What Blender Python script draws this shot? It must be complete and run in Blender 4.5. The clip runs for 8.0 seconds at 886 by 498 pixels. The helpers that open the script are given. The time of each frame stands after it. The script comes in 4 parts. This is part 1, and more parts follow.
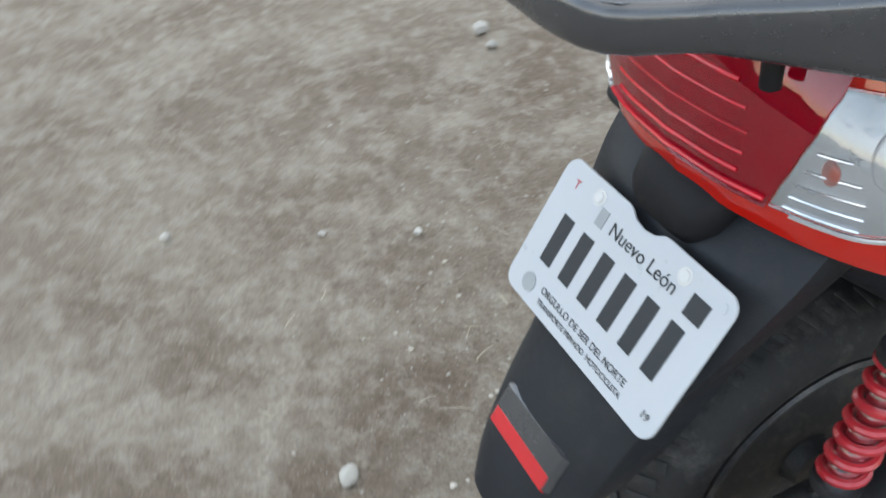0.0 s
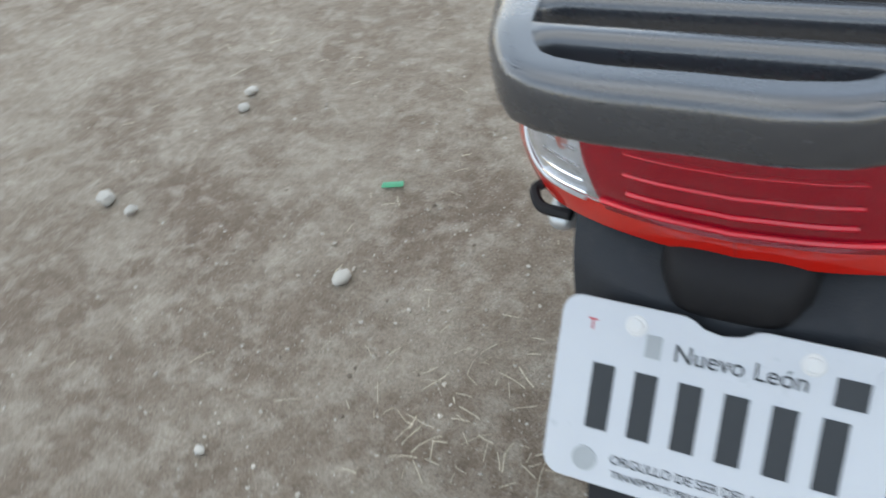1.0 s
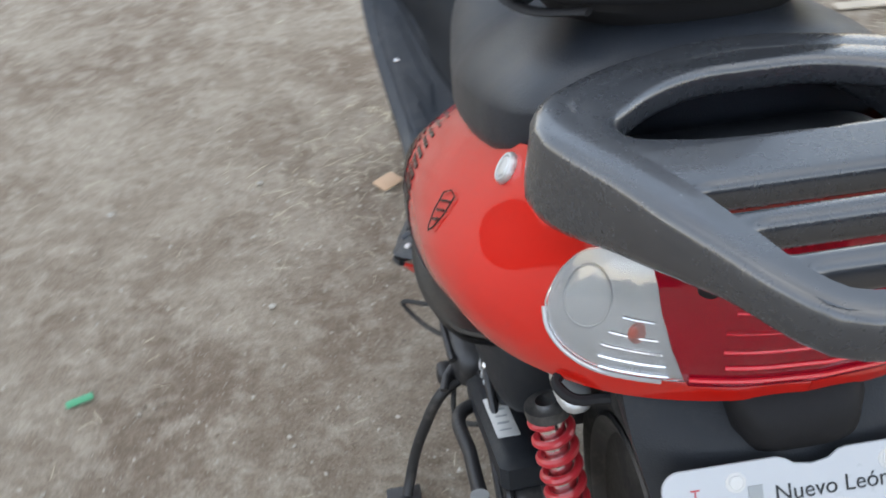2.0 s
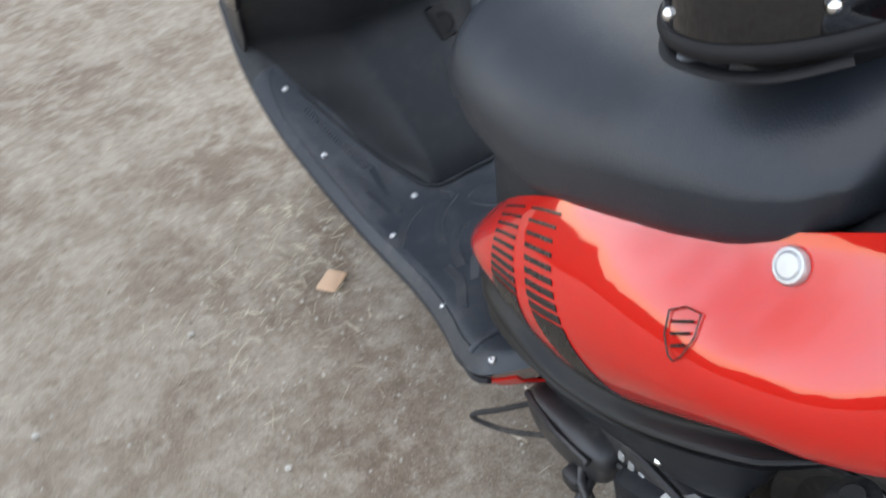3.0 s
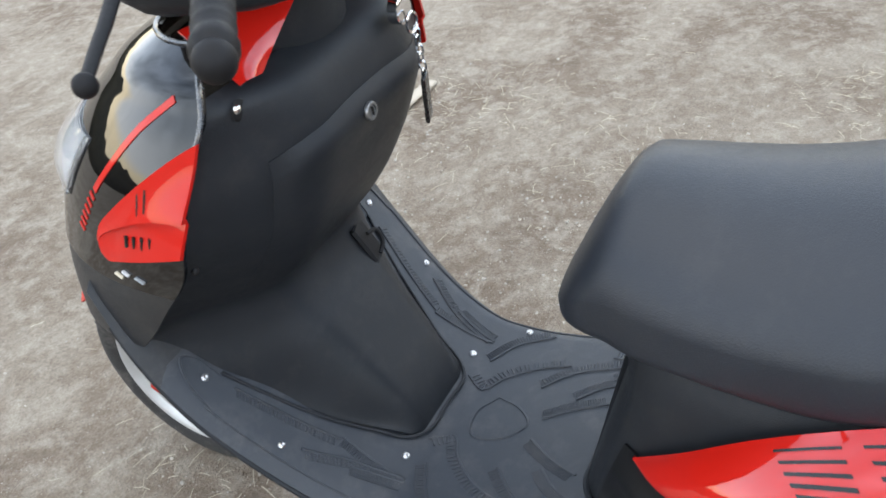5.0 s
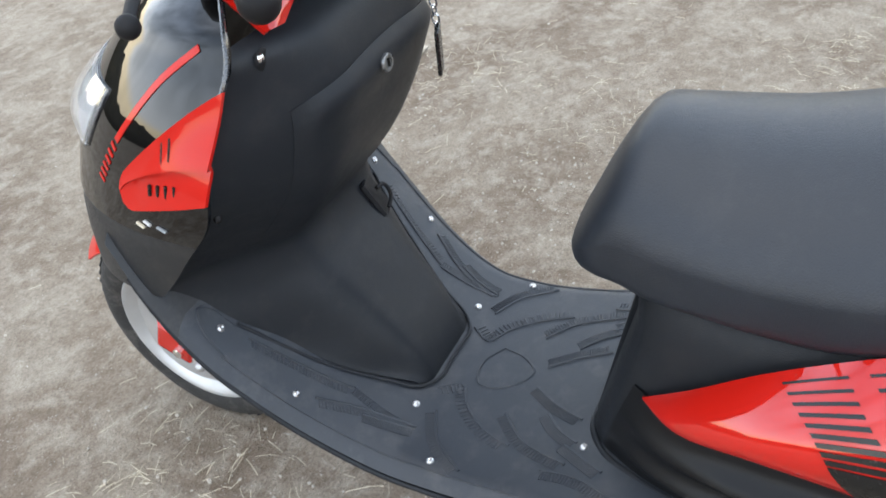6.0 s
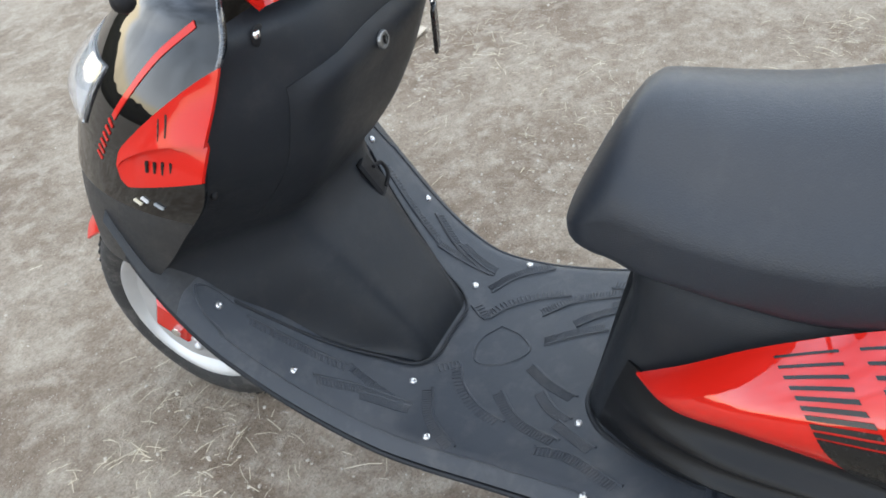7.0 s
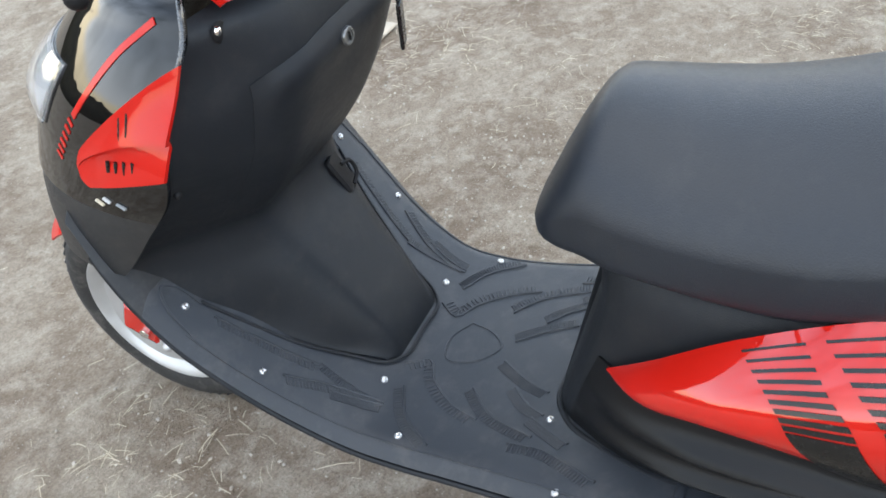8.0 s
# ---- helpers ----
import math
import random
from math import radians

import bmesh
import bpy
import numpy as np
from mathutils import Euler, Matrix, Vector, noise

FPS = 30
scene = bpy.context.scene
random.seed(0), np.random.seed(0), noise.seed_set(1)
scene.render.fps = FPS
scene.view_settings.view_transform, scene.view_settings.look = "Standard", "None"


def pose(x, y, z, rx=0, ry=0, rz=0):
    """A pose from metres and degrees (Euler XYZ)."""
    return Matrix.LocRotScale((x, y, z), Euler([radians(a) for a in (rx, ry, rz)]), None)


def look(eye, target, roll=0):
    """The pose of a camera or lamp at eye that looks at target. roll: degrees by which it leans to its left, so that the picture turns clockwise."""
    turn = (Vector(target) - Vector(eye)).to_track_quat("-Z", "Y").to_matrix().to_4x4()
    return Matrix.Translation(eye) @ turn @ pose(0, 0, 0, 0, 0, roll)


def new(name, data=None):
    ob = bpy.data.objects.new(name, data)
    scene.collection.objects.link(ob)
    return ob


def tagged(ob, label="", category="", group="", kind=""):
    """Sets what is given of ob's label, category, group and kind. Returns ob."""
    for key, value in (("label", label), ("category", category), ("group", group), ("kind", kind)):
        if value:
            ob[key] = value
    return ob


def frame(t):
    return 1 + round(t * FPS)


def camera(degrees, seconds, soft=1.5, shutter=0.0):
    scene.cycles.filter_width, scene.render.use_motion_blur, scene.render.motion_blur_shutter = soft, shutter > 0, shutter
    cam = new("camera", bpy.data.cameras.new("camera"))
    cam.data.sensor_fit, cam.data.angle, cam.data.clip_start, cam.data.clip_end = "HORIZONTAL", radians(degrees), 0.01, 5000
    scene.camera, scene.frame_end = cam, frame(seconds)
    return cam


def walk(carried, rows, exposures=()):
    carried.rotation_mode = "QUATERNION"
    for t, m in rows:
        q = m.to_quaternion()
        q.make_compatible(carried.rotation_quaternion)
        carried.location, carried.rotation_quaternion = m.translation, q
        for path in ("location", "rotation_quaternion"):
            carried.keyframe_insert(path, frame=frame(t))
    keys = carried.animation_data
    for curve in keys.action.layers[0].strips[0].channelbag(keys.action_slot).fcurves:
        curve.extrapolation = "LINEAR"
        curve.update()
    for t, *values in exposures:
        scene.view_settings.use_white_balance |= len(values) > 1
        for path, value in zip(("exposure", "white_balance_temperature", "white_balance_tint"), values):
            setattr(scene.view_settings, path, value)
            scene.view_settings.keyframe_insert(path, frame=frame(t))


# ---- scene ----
cam = camera(53.55, 8.0, soft=1.7, shutter=0.4)
# seconds, eye in metres, turn in degrees
ROWS = [
    (0.0, 0.4126, -1.3687, 0.9922, 49.902, 5.291, 64.711),
    (0.5, 0.2862, -1.4615, 0.9942, 51.607, 6.412, 43.603),
    (0.6, 0.2563, -1.4717, 0.9853, 51.525, 4.207, 39.802),
    (1.0, 0.0818, -1.4400, 0.9835, 50.307, 9.715, 27.207),
    (1.2, 0.0078, -1.4182, 0.9897, 49.388, 8.413, 21.186),
    (2.3, -0.3431, -1.3810, 1.0781, 52.530, 7.179, -18.657),
    (2.5, -0.3916, -1.2818, 1.0717, 50.612, 11.756, -23.189),
    (2.6, -0.4296, -1.2561, 1.0951, 50.146, 12.550, -23.711),
    (2.9, -0.4787, -1.1443, 1.0858, 50.411, 12.106, -27.646),
    (3.0, -0.5030, -1.1222, 1.1003, 50.368, 12.105, -30.634),
    (3.3, -0.5756, -1.0640, 1.1345, 54.723, 13.383, -39.801),
    (3.5, -0.6227, -1.0245, 1.1619, 56.527, 12.526, -42.436),
    (3.7, -0.6231, -0.9467, 1.1387, 56.253, 11.811, -47.020),
    (4.0, -0.5884, -0.7758, 1.1154, 53.882, 13.518, -51.117),
    (4.1, -0.5850, -0.7330, 1.1172, 53.506, 13.559, -51.097),
    (4.2, -0.5821, -0.7001, 1.1156, 53.337, 13.165, -52.430),
    (5.3, -0.7293, -0.5140, 1.1618, 53.628, 8.878, -63.477),
    (5.5, -0.7360, -0.5172, 1.1613, 53.001, 9.262, -63.520),
    (6.0, -0.7422, -0.5111, 1.1538, 51.854, 8.684, -63.475),
    (6.5, -0.7444, -0.5044, 1.1465, 50.886, 8.651, -63.320),
    (7.0, -0.7490, -0.5204, 1.1500, 50.865, 8.705, -63.405),
    (7.5, -0.7406, -0.5226, 1.1456, 50.587, 8.339, -64.298),
    (8.0, -0.7397, -0.5236, 1.1452, 50.363, 8.226, -65.106),
]
walk(cam, [(t, pose(x, y, z, rx, ry, rz)) for t, x, y, z, rx, ry, rz in ROWS], exposures=[(0.0, 0.62, 6380, 6), (1.2, 0.54, 6400, 7), (2.5, 0.78, 6480, 10), (3.0, 0.83, 6480, 10), (3.5, 0.94, 6450, 8), (5.5, 0.98, 6480, 9), (8.0, 1.03, 6440, 8)])

# ---- world and light ----
SUN_TURN, SUN_HIGH = radians(-80), radians(4)
world = bpy.data.worlds.new("sky")
scene.world = world
world.use_nodes = True
wt = world.node_tree
wt.nodes.clear()
sky = wt.nodes.new("ShaderNodeTexSky")
sky.sky_type, sky.sun_disc, sky.sun_elevation, sky.sun_rotation = "NISHITA", False, SUN_HIGH, SUN_TURN
sky.dust_density, sky.air_density = 1.5, 1.0
haze = wt.nodes.new("ShaderNodeMixRGB")
back = wt.nodes.new("ShaderNodeBackground")
back.inputs["Strength"].default_value = 0.15
wout = wt.nodes.new("ShaderNodeOutputWorld")
# broken cloud cover
way = wt.nodes.new("ShaderNodeTexCoord")
cloud = wt.nodes.new("ShaderNodeTexNoise")
cloud.inputs["Scale"].default_value, cloud.inputs["Detail"].default_value, cloud.inputs["Roughness"].default_value = 2.6, 8.0, 0.62
cover = wt.nodes.new("ShaderNodeMapRange")
for slot, value in ((1, 0.36), (2, 0.66), (3, 0.22), (4, 0.85)):
    cover.inputs[slot].default_value = value
wt.links.new(way.outputs["Generated"], cloud.inputs["Vector"])
wt.links.new(cloud.outputs[0], cover.inputs[0])
split = wt.nodes.new("ShaderNodeSeparateXYZ")
tint = wt.nodes.new("ShaderNodeValToRGB")
for stop, (at, c) in zip([tint.color_ramp.elements[0], tint.color_ramp.elements[1]] + [tint.color_ramp.elements.new(0.5) for _ in range(4)],
                         ((0.0, (0.48, 0.42, 0.34)), (1.0, (0.405, 0.53, 0.73)), (0.135, (1.0, 0.86, 0.60)), (0.165, (0.80, 0.84, 0.88)), (0.30, (0.65, 0.745, 0.88)), (0.62, (0.475, 0.58, 0.755)))):
    stop.position, stop.color = at, (*c, 1)
glow = wt.nodes.new("ShaderNodeVectorMath")
glow.operation = "SCALE"
glow.inputs["Scale"].default_value = 17.0
low_sky = wt.nodes.new("ShaderNodeMapRange")
for slot, value in ((1, 0.12), (2, 0.40), (3, 0.55), (4, 0.0)):
    low_sky.inputs[slot].default_value = value
thick = wt.nodes.new("ShaderNodeMath")
thick.operation, thick.use_clamp = "ADD", True
wt.links.new(way.outputs["Generated"], split.inputs[0])
wt.links.new(split.outputs[2], low_sky.inputs[0])
wt.links.new(split.outputs[2], tint.inputs[0])
wt.links.new(tint.outputs[0], glow.inputs[0])
wt.links.new(glow.outputs[0], haze.inputs[2])
wt.links.new(cover.outputs[0], thick.inputs[0])
wt.links.new(low_sky.outputs[0], thick.inputs[1])
wt.links.new(thick.outputs[0], haze.inputs[0])
wt.links.new(sky.outputs[0], haze.inputs[1])
wt.links.new(haze.outputs[0], back.inputs["Color"])
wt.links.new(back.outputs[0], wout.inputs["Surface"])
sun_data = bpy.data.lights.new("sun", "SUN")
sun_data.energy, sun_data.angle, sun_data.color = 0.2, radians(60), (1.0, 0.96, 0.91)
sun = new("sun", sun_data)
sun.matrix_world = look((-12, 2, 24), (0, 0, 0))

# ---- materials ----


def nodes_of(name):
    m = bpy.data.materials.new(name)
    m.use_nodes = True
    t = m.node_tree
    return m, t, t.nodes["Principled BSDF"]


def add(t, kind, **values):
    n = t.nodes.new(kind)
    for key, value in values.items():
        n.inputs[key.replace("_", " ")].default_value = value
    return n


def noise_node(t, scale, detail=5.0, rough=0.6, coord=None):
    n = add(t, "ShaderNodeTexNoise", Scale=scale, Detail=detail, Roughness=rough)
    t.links.new(coord, n.inputs["Vector"])
    return n


def ramp(t, source, stops):
    n = t.nodes.new("ShaderNodeValToRGB")
    e = n.color_ramp.elements
    while len(e) < len(stops):
        e.new(0.5)
    for k, (at, c) in enumerate(stops):
        e[k].position, e[k].color = at, (*c, 1) if len(c) == 3 else c
    t.links.new(source, n.inputs[0])
    return n


def mix(t, a, b, factor, mode="MIX"):
    n = t.nodes.new("ShaderNodeMixRGB")
    n.blend_type = mode
    for k, v in ((0, factor), (1, a), (2, b)):
        if isinstance(v, (int, float)):
            n.inputs[k].default_value = v
        elif isinstance(v, tuple):
            n.inputs[k].default_value = (*v, 1)
        else:
            t.links.new(v, n.inputs[k])
    return n.outputs[0]


def bump(t, b, height, strength, distance):
    n = add(t, "ShaderNodeBump", Strength=strength, Distance=distance)
    t.links.new(height, n.inputs["Height"])
    t.links.new(n.outputs[0], b.inputs["Normal"])
    return n


def plain(name, color, rough, metal=0.0, coat=0.0, vary=0.12, grain=0.0, grain_scale=900.0, dust=0.0, spec=0.5, smudge=0.12, coat_ior=1.65):
    """A painted, moulded or metal surface with uneven tone, smudged gloss and fine grain."""
    m, t, b = nodes_of(name)
    co = t.nodes.new("ShaderNodeTexCoord").outputs["Object"]
    big = noise_node(t, 7.0, 5, 0.6, co)
    fine = noise_node(t, 160.0, 3, 0.6, co)
    lo, hi = tuple(c * (1 - vary) for c in color), tuple(min(1, c * (1 + vary)) for c in color)
    tone = ramp(t, big.outputs[0], [(0.3, lo), (0.7, hi)]).outputs[0]
    if dust:
        spots = ramp(t, noise_node(t, 22.0, 8, 0.72, co).outputs[0], [(0.5, (0, 0, 0)), (0.78, (dust, dust, dust))]).outputs[0]
        tone = mix(t, tone, (0.33, 0.3, 0.27), spots)
    t.links.new(tone, b.inputs["Base Color"])
    gl = ramp(t, mix(t, big.outputs[0], fine.outputs[0], 0.35), [(0.3, (max(0.02, rough - smudge),) * 3), (0.7, (min(1, rough + smudge),) * 3)])
    t.links.new(gl.outputs[0], b.inputs["Roughness"])
    b.inputs["Metallic"].default_value = metal
    b.inputs["Coat Weight"].default_value = coat
    b.inputs["Coat Roughness"].default_value = 0.03
    b.inputs["Coat IOR"].default_value = coat_ior
    b.inputs["Specular IOR Level"].default_value = spec
    if grain:
        bump(t, b, noise_node(t, grain_scale, 2, 0.5, co).outputs[0], grain, 0.0006)
    return m


RED = plain("red_paint", (0.50, 0.011, 0.006), 0.35, coat=1.0, vary=0.04, smudge=0.05, spec=0.05)
GLOSS = plain("black_lacquer", (0.005, 0.005, 0.006), 0.3, coat=1.0, smudge=0.05, spec=0.05, coat_ior=1.62)
APRON_BLACK = plain("apron_lacquer", (0.003, 0.003, 0.0035), 0.3, coat=1.0, smudge=0.05, spec=0.0, coat_ior=1.52)
BLACK_MATT = plain("black_webbing", (0.012, 0.012, 0.0135), 0.6, spec=0.2, grain=0.3)
FLARE = plain("flare_plastic", (0.008, 0.0084, 0.0095), 0.36, grain=0.3, grain_scale=700, smudge=0.06, spec=0.24)
RED_INTAKE = plain("intake_red", (0.50, 0.011, 0.006), 0.4, coat=0.6, vary=0.04, spec=0.1, coat_ior=1.4)
SCREW = plain("screw_steel", (0.62, 0.62, 0.63), 0.32, metal=0.9)
PLASTIC = plain("black_plastic", (0.0160, 0.0182, 0.0222), 0.48, grain=0.5, grain_scale=700, dust=0.04, spec=0.25)
MAT = plain("rubber_mat", (0.0235, 0.0285, 0.0375), 0.45, grain=0.6, grain_scale=900, dust=0.12)
BOARD = plain("front_plastic", (0.0115, 0.013, 0.016), 0.46, grain=0.55, grain_scale=800, dust=0.1)
VINYL = plain("seat_vinyl", (0.0185, 0.0225, 0.0300), 0.42, grain=0.7, grain_scale=620, dust=0.03, smudge=0.08, spec=0.42)
RUBBER = plain("tyre_rubber", (0.022, 0.022, 0.022), 0.75, grain=0.5, dust=0.3)
DARK = plain("dark_metal", (0.035, 0.035, 0.037), 0.5, metal=0.4, dust=0.35)
ALLOY = plain("silver_alloy", (0.56, 0.575, 0.59), 0.45, metal=0.7, dust=0.06)
LOCK = plain("dull_steel", (0.24, 0.245, 0.25), 0.32, metal=0.8)
CHROME = plain("chrome", (0.8, 0.8, 0.81), 0.12, metal=1.0)
RACK = plain("rack_coating", (0.030, 0.033, 0.039), 0.27, grain=0.12, dust=0.03, spec=0.95, smudge=0.06, coat=0.3)
STRIPE = plain("black_film", (0.010, 0.010, 0.010), 0.28)
WHITE = plain("plate_white", (0.455, 0.475, 0.505), 0.35, vary=0.03)
INK = plain("plate_ink", (0.012, 0.016, 0.02), 0.5)
GREY_INK = plain("grey_ink", (0.3, 0.32, 0.33), 0.5)
SPRING = plain("spring_red", (0.42, 0.02, 0.03), 0.34, coat=0.3)
LABEL = plain("paper_label", (0.62, 0.62, 0.61), 0.6, dust=0.1)
CASE = plain("engine_case", (0.055, 0.055, 0.058), 0.42, metal=0.55, dust=0.4)
AMBER = plain("amber_bulb", (0.30, 0.09, 0.07), 0.3)
REFLECTOR = plain("reflector_red", (0.5, 0.012, 0.02), 0.15, coat=0.8)
WOOD = plain("weathered_wood", (0.42, 0.37, 0.30), 0.8, grain=0.8, grain_scale=120)
CHIP = plain("clay_chip", (0.48, 0.33, 0.22), 0.85, grain=0.8, grain_scale=200)
STONE = plain("pale_stone", (0.42, 0.40, 0.36), 0.85, vary=0.2, grain=0.8, grain_scale=160)
GREEN = plain("green_plastic", (0.05, 0.28, 0.14), 0.4)
GRIT = plain("gravel_grit", (0.47, 0.43, 0.37), 0.9, vary=0.3)
CLOD = plain("brown_clod", (0.23, 0.19, 0.15), 0.95, vary=0.3)
STRAW = plain("dry_straw", (0.58, 0.52, 0.40), 0.8, vary=0.25)


def lens(name, color, rough, transmission):
    m, t, b = nodes_of(name)
    b.inputs["Base Color"].default_value = (*color, 1)
    b.inputs["Roughness"].default_value = rough
    b.inputs["Transmission Weight"].default_value = transmission
    b.inputs["IOR"].default_value = 1.45
    b.inputs["Coat Weight"].default_value = 0.5
    return m


CLEAR = lens("clear_lens", (0.93, 0.94, 0.95), 0.06, 0.92)
RED_LENS = lens("red_lens", (0.5184, 0.0058, 0.0324), 0.05, 0.66)
RED_CUP = plain("red_reflector_cup", (0.55, 0.008, 0.022), 0.20, vary=0.35)
LAMP_CUP = plain("lamp_cup", (0.28, 0.29, 0.305), 0.34, metal=0.6, vary=0.25, smudge=0.15)


def earth():
    m, t, b = nodes_of("packed_earth")
    co = t.nodes.new("ShaderNodeTexCoord").outputs["Object"]
    warp = noise_node(t, 4.0, 4, 0.6, co)
    bent = mix(t, co, warp.outputs["Color"], 0.10)
    patch = noise_node(t, 1.3, 6, 0.58, bent)
    dusty = noise_node(t, 5.5, 7, 0.60, bent)
    blot = noise_node(t, 19.0, 8, 0.68, bent)
    mid = noise_node(t, 42.0, 7, 0.70, co)
    grit = noise_node(t, 190.0, 5, 0.75, co)
    soil = ramp(t, patch.outputs[0], [(0.34, (0.222, 0.174, 0.132)), (0.50, (0.280, 0.231, 0.180)), (0.66, (0.338, 0.287, 0.230))]).outputs[0]
    pale = ramp(t, dusty.outputs[0], [(0.46, (0, 0, 0)), (0.62, (0.70, 0.70, 0.70))]).outputs[0]
    tone = mix(t, soil, (0.418, 0.369, 0.303), pale)
    fleck = ramp(t, blot.outputs[0], [(0.47, (0, 0, 0)), (0.62, (0.66, 0.66, 0.66))]).outputs[0]
    tone = mix(t, tone, (0.462, 0.411, 0.341), fleck)
    dark = ramp(t, mid.outputs[0], [(0.30, (0.62, 0.58, 0.55)), (0.56, (1.05, 1.05, 1.05))]).outputs[0]
    tone = mix(t, tone, dark, 0.62, "MULTIPLY")
    sand = ramp(t, grit.outputs[0], [(0.32, (0.56, 0.54, 0.52)), (0.62, (1.22, 1.22, 1.22))]).outputs[0]
    tone = mix(t, tone, sand, 0.65, "MULTIPLY")
    # single grains, pale and dark, where the soil is coarse
    cell = add(t, "ShaderNodeTexVoronoi", Scale=230.0)
    t.links.new(co, cell.inputs["Vector"])
    lone = t.nodes.new("ShaderNodeSeparateColor")
    t.links.new(cell.outputs["Color"], lone.inputs[0])
    body = ramp(t, cell.outputs["Distance"], [(0.22, (1, 1, 1)), (0.38, (0, 0, 0))]).outputs[0]
    pick = ramp(t, lone.outputs[0], [(0.88, (0, 0, 0)), (0.91, (0.72, 0.72, 0.72))]).outputs[0]
    coarse = ramp(t, dusty.outputs[0], [(0.42, (1, 1, 1)), (0.62, (0.25, 0.25, 0.25))]).outputs[0]
    grain = mix(t, mix(t, body, pick, 1.0, "MULTIPLY"), coarse, 1.0, "MULTIPLY")
    shade = ramp(t, lone.outputs[1], [(0.25, (0.17, 0.14, 0.12)), (0.45, (0.60, 0.57, 0.51))]).outputs[0]
    tone = mix(t, tone, shade, grain)
    t.links.new(tone, b.inputs["Base Color"])
    b.inputs["Roughness"].default_value = 0.95
    b.inputs["Specular IOR Level"].default_value = 0.2
    high = mix(t, mid.outputs[0], grit.outputs[0], 0.45)
    high = mix(t, high, blot.outputs[0], 0.35)
    high = mix(t, high, grain, 0.12)
    bump(t, b, high, 1.0, 0.030)
    return m


def foliage():
    m, t, b = nodes_of("far_foliage")
    co = t.nodes.new("ShaderNodeTexCoord").outputs["Object"]
    n = noise_node(t, 0.9, 8, 0.7, co)
    t.links.new(ramp(t, n.outputs[0], [(0.3, (0.025, 0.028, 0.020)), (0.6, (0.07, 0.065, 0.045)), (0.8, (0.14, 0.11, 0.07))]).outputs[0], b.inputs["Base Color"])
    b.inputs["Roughness"].default_value = 0.9
    return m


EARTH, FOLIAGE = earth(), foliage()

# ---- mesh helpers ----


def smooth_at(knots, at):
    """Cubic curve through knots (rows of position, values...) at the given positions."""
    k = np.array(knots, float)
    x, v = k[:, 0], k[:, 1:]
    if x[0] > x[-1]:
        x, v = x[::-1], v[::-1]
    slope = np.gradient(v, x, axis=0)
    at = np.clip(np.atleast_1d(np.asarray(at, float)), x[0], x[-1])
    i = np.clip(np.searchsorted(x, at) - 1, 0, len(x) - 2)
    h = (x[i + 1] - x[i])[:, None]
    s = ((at - x[i]) / (x[i + 1] - x[i]))[:, None]
    return (2 * s**3 - 3 * s**2 + 1) * v[i] + (s**3 - 2 * s**2 + s) * h * slope[i] + (3 * s**2 - 2 * s**3) * v[i + 1] + (s**3 - s**2) * h * slope[i + 1]


def curve_through(points, n):
    """n points evenly along a smooth curve through the given ones."""
    p = np.array(points, float)
    d = np.r_[0, np.cumsum(np.linalg.norm(np.diff(p, axis=0), axis=1))]
    return smooth_at(np.c_[d, p], np.linspace(0, d[-1], n))


def grid_faces(n, m, closed=False, flip=False):
    out = []
    for i in range(n - 1):
        for j in range(m if closed else m - 1):
            f = (i * m + j, i * m + (j + 1) % m, (i + 1) * m + (j + 1) % m, (i + 1) * m + j)
            out.append(f[::-1] if flip else f)
    return out


def loft(rings):
    """A closed body from rings of equal count, capped at both ends."""
    p = np.array(rings, float)
    n, m, _ = p.shape
    faces = grid_faces(n, m, True)
    faces += [tuple(range(m))[::-1], tuple(range((n - 1) * m, n * m))]
    return p.reshape(-1, 3), faces


def sheet(p, thick, toward=None):
    """A sheet of the grid p, thickened by `thick` against its normals, or towards a point inside."""
    p = np.array(p, float)
    n, m, _ = p.shape
    du, dv = np.gradient(p, axis=0), np.gradient(p, axis=1)
    nor = np.cross(du, dv)
    nor /= np.linalg.norm(nor, axis=2, keepdims=True) + 1e-12
    if toward is not None and (nor * (np.array(toward) - p)).sum() > 0:
        p, nor = p[:, ::-1], -nor[:, ::-1]
    low = p - nor * thick
    a = n * m
    faces = grid_faces(n, m) + [tuple(a + k for k in f[::-1]) for f in grid_faces(n, m)]
    rim = [j for j in range(m)] + [i * m + m - 1 for i in range(1, n)] + [(n - 1) * m + j for j in range(m - 2, -1, -1)] + [i * m for i in range(n - 2, 0, -1)]
    for k, r in enumerate(rim):
        q = rim[(k + 1) % len(rim)]
        faces.append((q, r, a + r, a + q))
    return np.concatenate([p.reshape(-1, 3), low.reshape(-1, 3)]), faces


def tube(points, radius, n=10, flat=1.0, up=(0, 0, 1)):
    """A round bar along points; radius may be one number or one for each point."""
    p = np.array(points, float)
    r = np.broadcast_to(np.asarray(radius, float), (len(p),))
    tan = np.gradient(p, axis=0)
    tan /= np.linalg.norm(tan, axis=1, keepdims=True) + 1e-12
    rings, side = [], None
    for q, t, k in zip(p, tan, r):
        ref = np.array(up, float) if side is None else np.cross(side, t)
        if side is None and abs(ref @ t) > 0.95:
            ref = np.array((1.0, 0, 0))
        side = np.cross(t, ref)
        side /= np.linalg.norm(side) + 1e-12
        top = np.cross(side, t)
        a = np.linspace(0, 2 * np.pi, n, endpoint=False)
        rings.append(q + k * (np.cos(a)[:, None] * side + flat * np.sin(a)[:, None] * top))
    return loft(rings)


